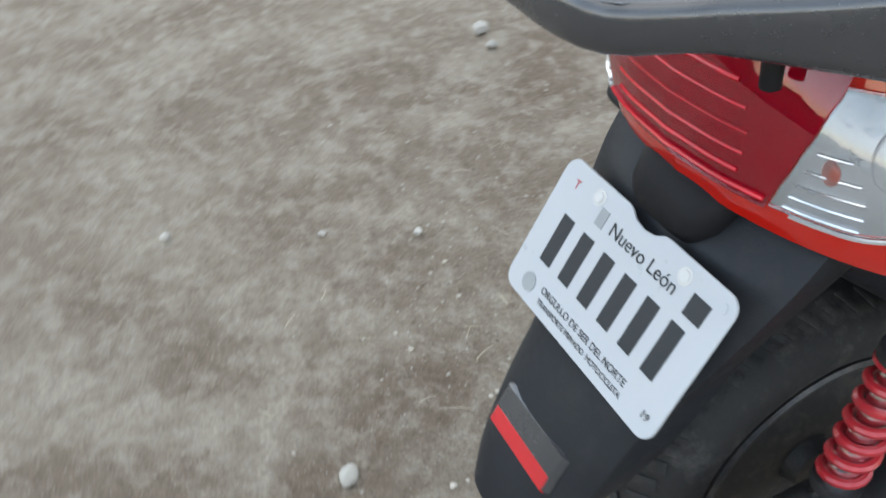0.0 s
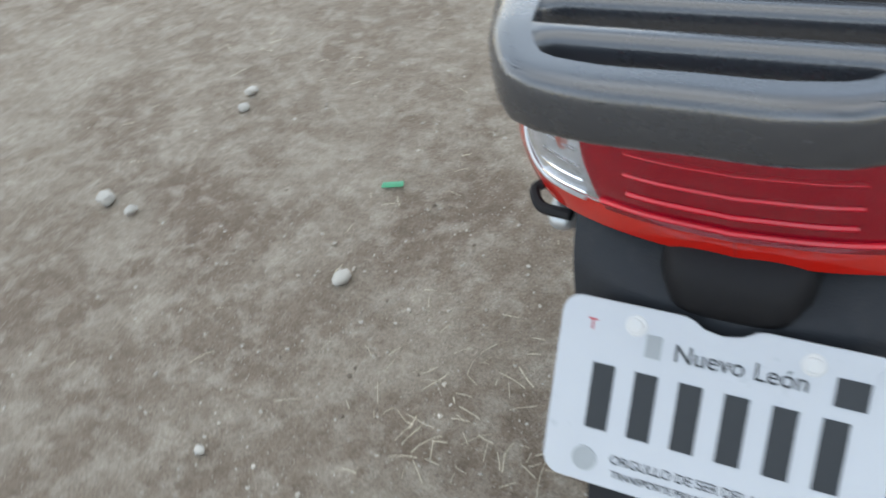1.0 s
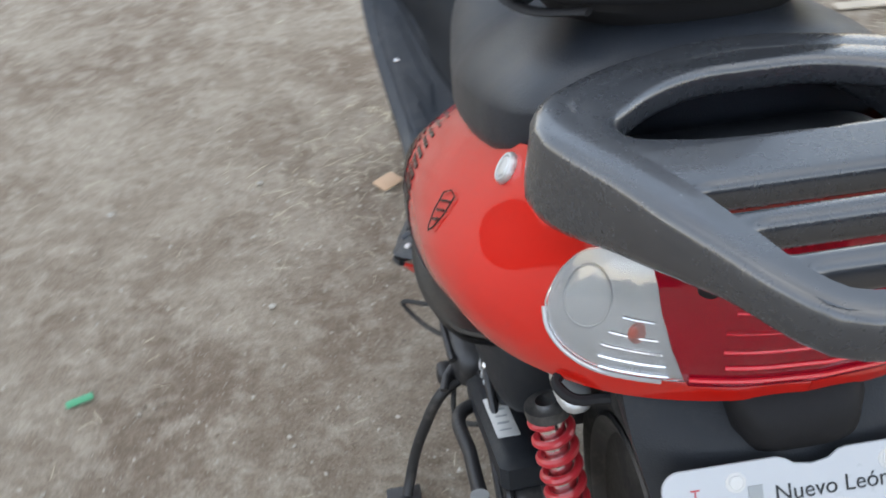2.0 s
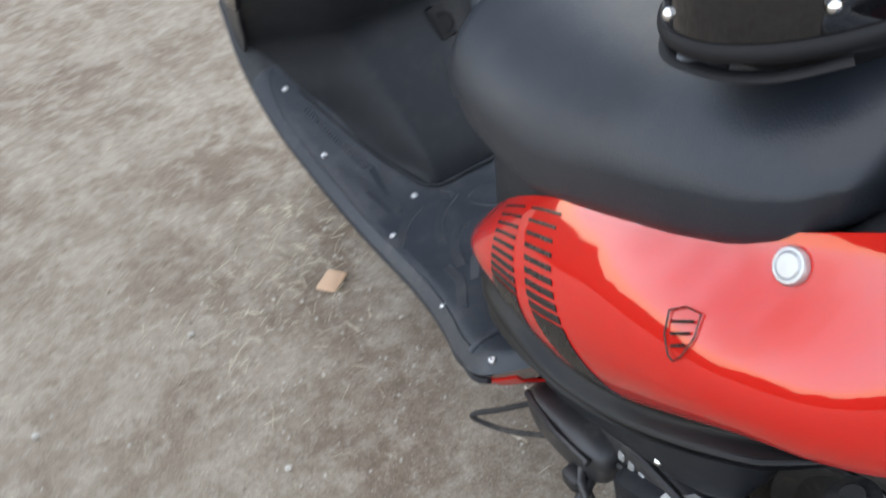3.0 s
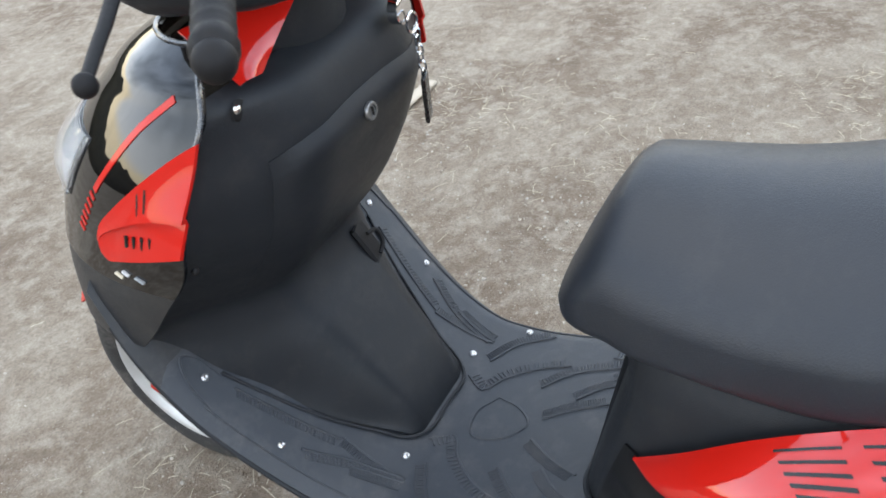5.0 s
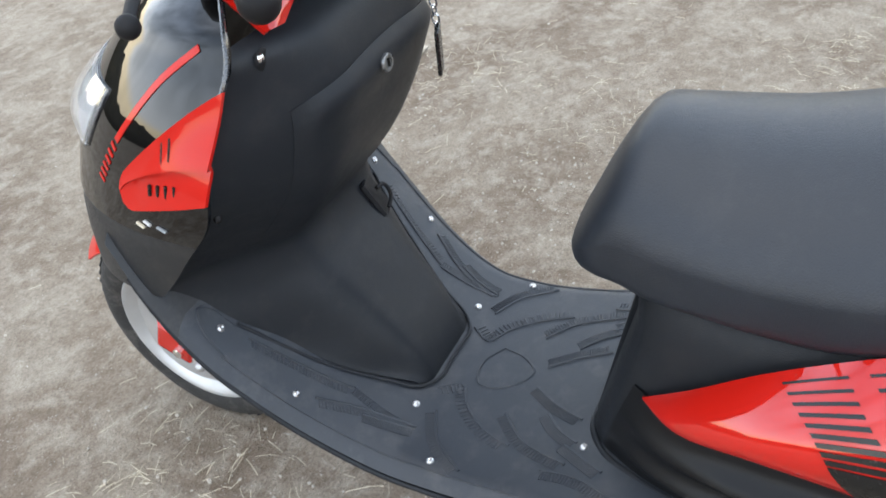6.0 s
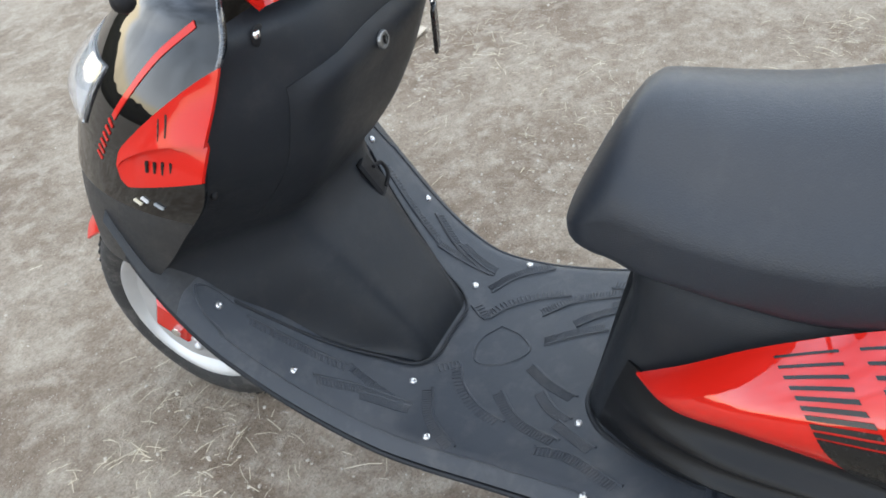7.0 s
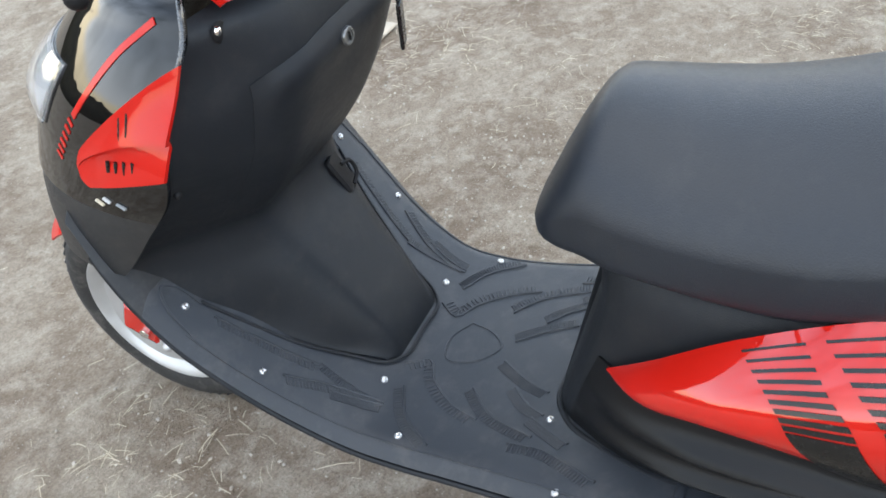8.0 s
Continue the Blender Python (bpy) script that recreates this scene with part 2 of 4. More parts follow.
def lathe(profile, n=48, axis="x", at=(0, 0, 0), closed=True):
    """A turned body from rows of (along the axis, radius)."""
    rings = []
    a = np.linspace(0, 2 * np.pi, n, endpoint=False)
    for along, r in profile:
        c = np.stack([np.full(n, along), r * np.cos(a), r * np.sin(a)], 1)
        rings.append(c if axis == "x" else c[:, [1, 0, 2]] if axis == "y" else c[:, [1, 2, 0]])
    p = np.array(rings) + np.array(at)
    faces = grid_faces(len(profile), n, True)
    if closed:
        faces += grid_faces(2, n, True) and [((len(profile) - 1) * n + j, (len(profile) - 1) * n + (j + 1) % n, (j + 1) % n, j) for j in range(n)]
    return p.reshape(-1, 3), faces


def blob(centre, radii, n=20, m=14, power=2.0, turn=None):
    rings = []
    for v in np.linspace(-np.pi / 2 + 0.02, np.pi / 2 - 0.02, m):
        a = np.linspace(0, 2 * np.pi, n, endpoint=False)
        c, s = np.cos(a), np.sin(a)
        e = 2.0 / power
        ring = np.stack([np.sign(c) * abs(c) ** e * abs(np.cos(v)) ** e, np.sign(s) * abs(s) ** e * abs(np.cos(v)) ** e, np.full(n, np.sign(v) * abs(np.sin(v)) ** e)], 1) * radii
        rings.append(ring)
    p, f = loft(rings)
    if turn is not None:
        p = p @ np.array(turn.to_3x3()).T
    return p + np.array(centre), f


def slab(size, at=(0, 0, 0), turn=None, bevel=0.003):
    """A block with chamfered edges."""
    x, y, z = (s / 2 for s in size)
    b = min(bevel, x * 0.9, y * 0.9, z * 0.9)
    rings = []
    for h, k in ((-z, b), (-z + b, 0), (z - b, 0), (z, b)):
        rings.append([(sx * (x - k - (b if e else 0)), sy * (y - k - (0 if e else b)), h) for sx, sy, e in ((1, -1, 1), (1, -1, 0), (1, 1, 0), (1, 1, 1), (-1, 1, 1), (-1, 1, 0), (-1, -1, 0), (-1, -1, 1))])
    p, f = loft(rings)
    if turn is not None:
        p = p @ np.array(turn.to_3x3()).T
    return p + np.array(at), f


def joined(*bodies):
    verts, faces, base = [], [], 0
    for p, f in bodies:
        verts.append(np.array(p))
        faces += [tuple(base + k for k in g) for g in f]
        base += len(p)
    return np.concatenate(verts), faces


def mirrored(body):
    p, f = body
    return np.array(p) * (-1, 1, 1), [g[::-1] for g in f]


def mesh_of(name, body, material, angle=40.0):
    p, f = body
    me = bpy.data.meshes.new(name)
    me.from_pydata([tuple(v) for v in p], [], f)
    me.polygons.foreach_set("use_smooth", [True] * len(me.polygons))
    me.validate()
    me.update()
    bm = bmesh.new()
    bm.from_mesh(me)
    bmesh.ops.recalc_face_normals(bm, faces=bm.faces)
    bm.to_mesh(me)
    bm.free()
    me.set_sharp_from_angle(angle=radians(angle))
    me.materials.append(material)
    return me


def part(name, body, material, parent=None, label="", angle=40.0):
    ob = new(name, mesh_of(name, body, material, angle))
    if parent is not None:
        ob.parent = parent
    return tagged(ob, label=label)


def twins(name, body, material, parent, label="", angle=40.0):
    """A part and its mirror image on the other side of the scooter."""
    return part(name, body, material, parent, label, angle), part(name, mirrored(body), material, parent, label, angle)


# ---- ground ----


def spread(near, step, far):
    a = np.arange(-near, near + 1e-6, step)
    b = near + np.geomspace(step, far, 34)
    return np.r_[-b[::-1], a, b]


gx, gy = spread(2.2, 0.03, 600.0), spread(2.2, 0.03, 600.0) - 0.2
verts = []
for y in gy:
    for x in gx:
        r = max(abs(x), abs(y))
        k = 1.0 if r < 3 else 0.0
        h = 0.006 * noise.fractal(Vector((x * 2.2, y * 2.2, 3.1)), 1.0, 2.0, 4) + 0.0035 * noise.fractal(Vector((x * 11, y * 11, 7.7)), 0.9, 2.0, 3)
        verts.append((x, y, k * h - 0.004))
ground = new("ground", mesh_of("ground", (np.array(verts), grid_faces(len(gy), len(gx))), EARTH, 180))
tagged(ground, "bare packed earth, greyish brown with pale dusty patches", "ground", kind="structure")

ring = []
turns = np.linspace(0, 2 * np.pi, 481)
for level in (0, 0.5, 1.0):
    row = []
    for a in turns:
        top = 5.2 + 1.8 * noise.fractal(Vector((math.cos(a) * 5, math.sin(a) * 5, 0.3)), 1.0, 2.0, 4)
        row.append((40 * math.cos(a), 40 * math.sin(a), level * top - 0.5))
    ring.append(row)
backdrop = new("backdrop", mesh_of("backdrop", sheet(np.array(ring), 0.8), FOLIAGE, 180))
tagged(backdrop, "far line of dry scrub and trees round the yard", "treeline", kind="structure")

# ---- scooter ----
scooter = new("scooter")
tagged(scooter, "red and black motor scooter with floorboard, parked on bare earth", "scooter")

# floorboard: position along the scooter, height, half width
FLOOR = [(-0.505, 0.374, 0.205), (-0.477, 0.365, 0.241), (-0.40, 0.332, 0.246), (-0.31, 0.305, 0.226), (-0.239, 0.287, 0.213), (-0.15, 0.273, 0.205), (-0.06, 0.267, 0.203),
         (0.0, 0.274, 0.205), (0.06, 0.305, 0.213), (0.114, 0.350, 0.224), (0.155, 0.394, 0.233), (0.198, 0.446, 0.240), (0.253, 0.534, 0.240), (0.295, 0.605, 0.228)]


def floor_at(x, y):
    z, w = smooth_at(FLOOR, y)[0]
    return z - 0.020 * max(0.0, abs(x) / w - 0.90) ** 1.5 * 30


def floor_grid(y0, y1, n, m, lift=0.0, inset=0.0):
    p = np.zeros((n, m, 3))
    for i, y in enumerate(np.linspace(y0, y1, n)):
        z, w = smooth_at(FLOOR, y)[0]
        for j, u in enumerate(np.linspace(-1, 1, m)):
            x = u * (w - inset)
            p[i, j] = (x, y, floor_at(x, y) + lift)
    return p


board = floor_grid(-0.505, 0.222, 68, 41)
part("floorboard", sheet(board, 0.016, (0, 0.2, -3)), MAT, scooter, "dark grey rubber floor mat with screws")
rise = floor_grid(0.221, 0.295, 12, 41, -0.001)
part("front_board", sheet(rise, 0.015, (0, 0.2, -3)), BOARD, scooter, "matt black rising front of the floorboard")
# skirt under the edge of the board
for side in (1, -1):
    edge = np.array([(side * smooth_at(FLOOR, y)[0][1], y, floor_at(smooth_at(FLOOR, y)[0][1], y)) for y in np.linspace(-0.49, 0.27, 50)])
    rows = [edge + (side * -0.009, 0, -0.012), edge + (side * -0.016, 0, -0.024), edge + (side * -0.045, 0, -0.045), edge + (side * -0.10, 0, -0.062)]
    g = np.array(rows)
    part("side_skirt", sheet(g if side < 0 else g[:, ::-1], 0.004), RED, scooter, "red lower fairing under the floorboard")
for side in (1, -1):
    edge = np.array([(side * (smooth_at(FLOOR, y)[0][1] - 0.003), y, floor_at(smooth_at(FLOOR, y)[0][1], y) - 0.012) for y in np.linspace(-0.47, 0.275, 60)])
    part("edge_trim", tube(edge, 0.0042, 8), PLASTIC, scooter)

for side in (-1, 1):
    line = [(side * (smooth_at(FLOOR, y)[0][1] - 0.016), y) for y in np.linspace(-0.405, 0.185, 60)]
    part("mat_edge", tube([(x, y, floor_at(x, y) + 0.0004) for x, y in line], 0.0017, 6), MAT, scooter)
    line = [(side * x, y) for x, y in curve_through([(0.219, 0.180), (0.216, 0.206), (0.203, 0.219), (0.186, 0.212), (0.178, 0.190)], 16)]
    part("mat_edge", tube([(x, y, floor_at(x, y) + 0.0004) for x, y in line], 0.0017, 6), MAT, scooter)

for side in (-1, 1):
    part("end_ridge", tube([(side * x, -0.417, floor_at(side * x, -0.417)) for x in np.linspace(0.180, 0.236, 8)], 0.006, 10), MAT, scooter)

SCREWS = [(0.101, 0.0), (0.175, -0.058), (0.105, -0.239), (0.206, -0.281), (0.192, 0.114), (0.196, 0.198), (0.214, 0.253), (0.2325, -0.468)]
for x, y in SCREWS:
    for side in (-1, 1):
        z = floor_at(side * x, y)
        dz = (floor_at(x, y + 0.01) - floor_at(x, y - 0.01)) / 0.02
        tilt = pose(0, 0, 0, math.degrees(math.atan(dz)), 0, 0)
        p, f = lathe([(0.0, 0.0001), (0.0, 0.0052), (0.0018, 0.0048), (0.0030, 0.0028), (0.0026, 0.0016), (0.0020, 0.0001)], 14, "z", closed=False)
        part("screw", (p @ np.array(tilt.to_3x3()).T + (side * x, y, z), f), SCREW, scooter, "small steel screw")

# inner leg shield with the tunnel: height, centre, flat half width, edge, edge half width
INNER = [(0.255, -0.004, 0.060, 0.0, 0.064), (0.285, 0.000, 0.060, 0.012, 0.074), (0.305, 0.006, 0.060, 0.050, 0.094), (0.335, 0.022, 0.062, 0.096, 0.120), (0.385, 0.056, 0.066, 0.160, 0.152), (0.44, 0.092, 0.072, 0.200, 0.180),
         (0.49, 0.122, 0.082, 0.235, 0.205), (0.525, 0.126, 0.092, 0.240, 0.218), (0.555, 0.101, 0.094, 0.215, 0.228), (0.60, 0.065, 0.096, 0.165, 0.236), (0.66, 0.031, 0.096, 0.105, 0.239), (0.70, 0.017, 0.092, 0.083, 0.236),
         (0.74, 0.003, 0.090, 0.071, 0.224), (0.78, 0.004, 0.090, 0.060, 0.204), (0.80, 0.010, 0.090, 0.052, 0.194), (0.815, 0.020, 0.090, 0.048, 0.184), (0.828, 0.050, 0.090, 0.056, 0.172)]


def inner_at(u, z):
    """The inner shield at u from -1 to 1 across and height z."""
    yc, a, ye, w = smooth_at(INNER, z)[0]
    x = u * w
    s = min(1.0, max(0.0, (abs(x) - a * 0.8) / (w - a * 0.8)))
    return x, yc + (ye - yc) * (0.45 * s * s * (3 - 2 * s) + 0.55 * s**1.6), z


rows = np.r_[np.linspace(0.255, 0.5, 26), np.linspace(0.508, 0.828, 40)]
inner = np.array([[inner_at(u, z) for u in np.linspace(-1, 1, 45)] for z in rows])
part("leg_shield", sheet(inner, 0.006, (0, 0.3, 0.6)), PLASTIC, scooter, "matt black inner leg shield with glove box")

# outer apron: height, back, front, half width
APRON = [(0.515, 0.235, 0.455, 0.232), (0.55, 0.198, 0.462, 0.234), (0.60, 0.150, 0.452, 0.240), (0.66, 0.095, 0.426, 0.242), (0.70, 0.081, 0.400, 0.239), (0.74, 0.071, 0.370, 0.228),
         (0.78, 0.060, 0.332, 0.208), (0.815, 0.050, 0.288, 0.188), (0.845, 0.060, 0.240, 0.165), (0.862, 0.085, 0.200, 0.130)]


def apron_at(a, z, out=0.0):
    """The apron at the angle a (-90 left to 90 right, 0 in front) and height z."""
    yb, yf, w = smooth_at(APRON, z)[0]
    e = 2 / 2.3
    c, s = max(0.0, math.cos(a)), math.sin(a)
    x, y = (w + out) * math.copysign(abs(s) ** e, s), yb + (yf + out - yb) * c**e
    return x, y, z


def apron_where(y, z, out=0.0):
    """The left side of the apron at the length y and height z."""
    yb, yf, w = smooth_at(APRON, z)[0]
    k = min(1.0, max(0.0, (y - yb) / (yf - yb)))
    return -(w * (1 - k**2.3) ** (1 / 2.3) + out), y, z


ap = np.array([[apron_at(a, z) for a in np.radians(np.linspace(-90, 90, 61))] for z in np.linspace(0.625, 0.862, 30)])
lower = np.array([[apron_at(a, z, -0.002) for a in np.radians(np.linspace(-90, 90, 61))] for z in np.linspace(0.518, 0.628, 14)])
part("lower_cowl", sheet(lower, 0.005, (0, 0.15, 0.65)), BOARD, scooter, "matt black lower front cowl")
part("front_apron", sheet(ap, 0.005, (0, 0.15, 0.65)), APRON_BLACK, scooter, "glossy black front apron")

for side in (1, -1):
    edge = [apron_at(radians(-90), z, 0.002) for z in np.linspace(0.792, 0.862, 12)] + [apron_at(radians(a), 0.862, 0.002) for a in range(-80, -19, 10)]
    part("apron_trim", tube(np.array(edge) * (side, 1, 1), 0.0030, 8), RACK, scooter, "grey trim round the top of the apron")

# red air intakes on the apron's sides
for side in (1, -1):
    g = []
    for w in np.linspace(0, 1, 33):
        row = []
        for u in np.linspace(0, 1, 33):
            ridge = 0.35 + 0.40 * u
            v = ridge * w / 0.5 if w <= 0.5 else ridge + (1 - ridge) * (w - 0.5) / 0.5
            nose = 1 - max(0.0, (u - 0.88) / 0.12) ** 2.5 * 0.55
            low = np.array((0.077 + 0.130 * u, 0.694 - 0.032 * u))
            up = np.array((0.047 + 0.160 * u, 0.801 - 0.064 * u - 0.038 * u**1.6))
            mid = (low + up) / 2
            y, z = mid + (low - mid + (up - low) * v) * nose
            dent = 0.0080 * min(1.0, v / ridge) * min(1.0, (1 - u) * 5) * (1.0 if w < 0.499 else 0.0)
            dent += 0.004 * max(0.0, math.sin(math.pi * min(1.0, max(0.0, (v - ridge) / (1 - ridge))))) * (1 - u)
            x, yy, zz = apron_where(y, z, 0.0105 - dent)
            row.append((-side * x, yy, zz))
        g.append(row)
    intake = part("air_intake", sheet(np.array(g), 0.004, (0, 0.15, 0.65)), RED_INTAKE, scooter, "glossy red side air intake", 30)
    for y, z, h, o in ((0.121, 0.700, 0.007, 0.0062), (0.133, 0.699, 0.007, 0.0066), (0.145, 0.698, 0.006, 0.0070), (0.157, 0.697, 0.006, 0.0075), (0.118, 0.744, 0.011, 0.0074), (0.129, 0.739, 0.011, 0.0074)):
        a, b = apron_where(y, z - h, o), apron_where(y - 0.003, z + h, o)
        part("slot", tube([(-side * a[0], *a[1:]), (-side * b[0], *b[1:])], 0.0021, 6), STRIPE, intake)
    for k, (y0, y1, z) in enumerate(((0.160, 0.172, 0.640), (0.183, 0.192, 0.643), (0.196, 0.207, 0.637))):
        c = np.array([apron_where(y0 + (y1 - y0) * q, z + 0.004 * q, 0.0008) for q in np.linspace(0, 1, 6)]) * (-side, 1, 1)
        part("apron_mark", tube(c, 0.0026, 6, 0.5), (GREY_INK, LABEL, STRAW)[k], scooter)
# red pinstripe
for side in (1, -1):
    c = curve_through([(0.086, 0.830), (0.138, 0.798), (0.182, 0.761), (0.218, 0.726), (0.244, 0.697), (0.264, 0.674)], 60)
    d = np.gradient(c, axis=0)
    d = np.stack([-d[:, 1], d[:, 0]], 1) / np.linalg.norm(d, axis=1, keepdims=True)

    def band(k0, k1, lean=0):
        rows = []
        for w in (-1, -0.5, 0, 0.5, 1):
            half = 0.0032 + 0.00004 * k0
            rows.append([np.array(apron_where(*(c[min(59, max(0, k + int(lean * w)))] + d[k] * half * w), 0.0012)) * (-side, 1, 1) for k in range(k0, k1)])
        return sheet(np.array(rows), 0.001, (0, 0.15, 0.65))

    stripe = part("pinstripe", band(0, 41), RED_INTAKE, scooter, "thin red stripe")
    for k in range(42, 58, 3):
        part("dash", band(k, k + 2), RED_INTAKE, stripe)

# headlamp
def lamp_grid(grow, out, dome):
    g = []
    for v in np.linspace(-1, 1, 15):
        z = 0.736 + 0.036 * grow * v
        yb, yf, w = smooth_at(APRON, z)[0]
        edge = 0.232 + 0.85 * (0.775 - z)
        most = math.acos(((edge - yb) / (yf - yb)) ** 1.15) * grow
        g.append([apron_at(most * u, z, out + dome * (1 - v * v) * (1 - u**6)) for u in np.linspace(-1, 1, 45)])
    return np.array(g)


lamp = part("headlamp", sheet(lamp_grid(1.0, 0.004, 0.016), 0.003, (0, 0.1, 0.7)), CLEAR, scooter, "clear headlamp lens")
lamp.visible_shadow = False
part("lamp_bowl", sheet(lamp_grid(0.96, 0.002, 0.006), 0.001, (0, 0.1, 0.7)), WHITE, lamp, "bright reflector bowl")

# front wheel and mudguard
wheel = new("front_wheel")
wheel.parent = scooter
WHEEL_AT = (0.0, 0.480, 0.203)


def wheel_parts(parent, at, hub, lip):
    t = np.radians(np.linspace(-125, 125, 21))
    prof = [(0.047 * math.sin(a), 0.164 + 0.041 * math.cos(a)) for a in t]
    prof = [(-0.038, 0.130)] + prof + [(0.038, 0.130)]
    tyre = part("tyre", lathe(prof, 80, "x", at), RUBBER, parent, "black road tyre", 60)
    rim = [(-0.043, 0.142), (-0.046, 0.138), (-0.044, 0.131), (-0.038, 0.125), (-0.030, 0.112), (0.030, 0.112), (0.038, 0.125), (0.044, 0.131), (0.046, 0.138), (0.043, 0.142), (0.030, 0.136), (-0.030, 0.136)]
    part("rim", lathe(rim, 72, "x", at), lip, parent, "silver alloy rim" if lip is ALLOY else "dusty dark rim", 30)
    disc = [(-0.034, 0.030), (-0.037, 0.060), (-0.032, 0.100), (-0.033, 0.120), (0.033, 0.120), (0.032, 0.100), (0.037, 0.060), (0.034, 0.030)]
    part("wheel_disc", lathe(disc, 64, "x", at), hub, parent)
    part("hub", lathe([(-0.05, 0.008), (-0.05, 0.026), (-0.03, 0.034), (0.03, 0.034), (0.05, 0.026), (0.05, 0.008)], 24, "x", at), DARK, parent)
    return tyre


wheel_parts(wheel, WHEEL_AT, ALLOY, ALLOY)
caliper = part("brake_caliper", slab((0.024, 0.080, 0.070), (-0.066, 0.482, 0.218), pose(0, 0, 0, 25, 0, 0), 0.010), RED, wheel, "red brake caliper")
part("bolt", lathe([(0.0, 0.009), (-0.006, 0.009), (-0.008, 0.006), (-0.008, 0.0001)], 12, "x", (-0.078, 0.475, 0.203)), CHROME, caliper)
part("axle_nut", joined(blob((-0.066, 0.440, 0.178), (0.012, 0.022, 0.016), 14, 10, 3.0), blob((-0.078, 0.440, 0.178), (0.008, 0.009, 0.009), 12, 8)), ALLOY, wheel)
part("brake_disc", lathe([(-0.050, 0.055), (-0.050, 0.092), (-0.046, 0.092), (-0.046, 0.055)], 48, "x", WHEEL_AT), ALLOY, wheel)
part("fork_leg", tube([(-0.062, 0.465, 0.225), (-0.066, 0.40, 0.42)], 0.015, 14), DARK, wheel)
part("fork_leg", tube([(0.062, 0.470, 0.205), (0.066, 0.40, 0.42)], 0.015, 14), DARK, wheel)
guard = []
for a in np.radians(np.linspace(54, 168, 36)):
    row = []
    for u in np.linspace(-1, 1, 15):
        r = 0.232 - 0.028 * abs(u) ** 2.6
        row.append((0.072 * u, WHEEL_AT[1] + r * math.cos(a), WHEEL_AT[2] + r * math.sin(a)))
    guard.append(row)
part("mudguard", sheet(np.array(guard), 0.004, WHEEL_AT), RED, wheel, "glossy red front mudguard")

# seat: position, top, bottom, half width
SEAT = [(-0.222, 0.576, 0.562, 0.031), (-0.226, 0.588, 0.565, 0.057), (-0.235, 0.606, 0.567, 0.081), (-0.247, 0.631, 0.570, 0.099), (-0.266, 0.666, 0.570, 0.113), (-0.292, 0.702, 0.568, 0.121), (-0.321, 0.705, 0.564, 0.131), (-0.370, 0.703, 0.566, 0.143), (-0.430, 0.705, 0.566, 0.153),
        (-0.500, 0.716, 0.572, 0.163), (-0.580, 0.736, 0.603, 0.172), (-0.660, 0.764, 0.633, 0.176), (-0.740, 0.782, 0.660, 0.173), (-0.790, 0.787, 0.680, 0.164), (-0.828, 0.784, 0.702, 0.142), (-0.848, 0.776, 0.722, 0.108), (-0.858, 0.764, 0.740, 0.060)]


def seat_ring(y, m=56):
    zt, zb, w = smooth_at(SEAT, y)[0]
    mid, h = zb + (zt - zb) * 0.42, None
    ring = []
    for a in np.linspace(0, 2 * np.pi, m, endpoint=False):
        c, s = math.cos(a), math.sin(a)
        if s >= 0:
            e1, e2, hh = 2 / 2.16, 2 / 1.5, zt - mid
        else:
            e1, e2, hh = 2 / 6.5, 2 / 6.5, mid - zb + 0.005
        ring.append((w * math.copysign(abs(c) ** e1, c), y, mid + hh * math.copysign(abs(s) ** e2, s)))
    return ring


at = np.r_[np.linspace(-0.222, -0.234, 12), np.linspace(-0.238, -0.82, 50), np.linspace(-0.826, -0.858, 9)]
part("seat", loft([seat_ring(y) for y in at]), VINYL, scooter, "long black vinyl seat", 75)

# body under the seat: position, top, bottom, half width
CORE = [(-0.232, 0.545, 0.262, 0.040), (-0.236, 0.548, 0.260, 0.066), (-0.246, 0.552, 0.258, 0.088), (-0.27, 0.560, 0.255, 0.108), (-0.31, 0.565, 0.25, 0.124), (-0.38, 0.570, 0.26, 0.140), (-0.46, 0.580, 0.30, 0.150), (-0.56, 0.605, 0.33, 0.156), (-0.68, 0.655, 0.37, 0.158),
        (-0.80, 0.705, 0.42, 0.150), (-0.90, 0.735, 0.50, 0.130), (-0.97, 0.735, 0.56, 0.10)]


def box_ring(y, table, m=40, power=5.0):
    zt, zb, w = smooth_at(table, y)[0]
    e = 2 / power
    return [(w * math.copysign(abs(math.cos(a)) ** e, math.cos(a)), y, (zt + zb) / 2 + (zt - zb) / 2 * math.copysign(abs(math.sin(a)) ** e, math.sin(a))) for a in np.linspace(0, 2 * np.pi, m, endpoint=False)]


at = np.r_[np.linspace(-0.232, -0.27, 10), np.linspace(-0.28, -0.97, 40)]
rings = np.array([box_ring(y, CORE) for y in at])
rings[:, :, 1] -= 0.062 * np.clip((rings[:, :, 2] - 0.28) / 0.21, 0, 1) * np.clip((rings[:, :, 1] + 0.60) / 0.36, 0, 1)
part("under_seat_body", loft(rings), PLASTIC, scooter, "matt black body under the seat", 60)

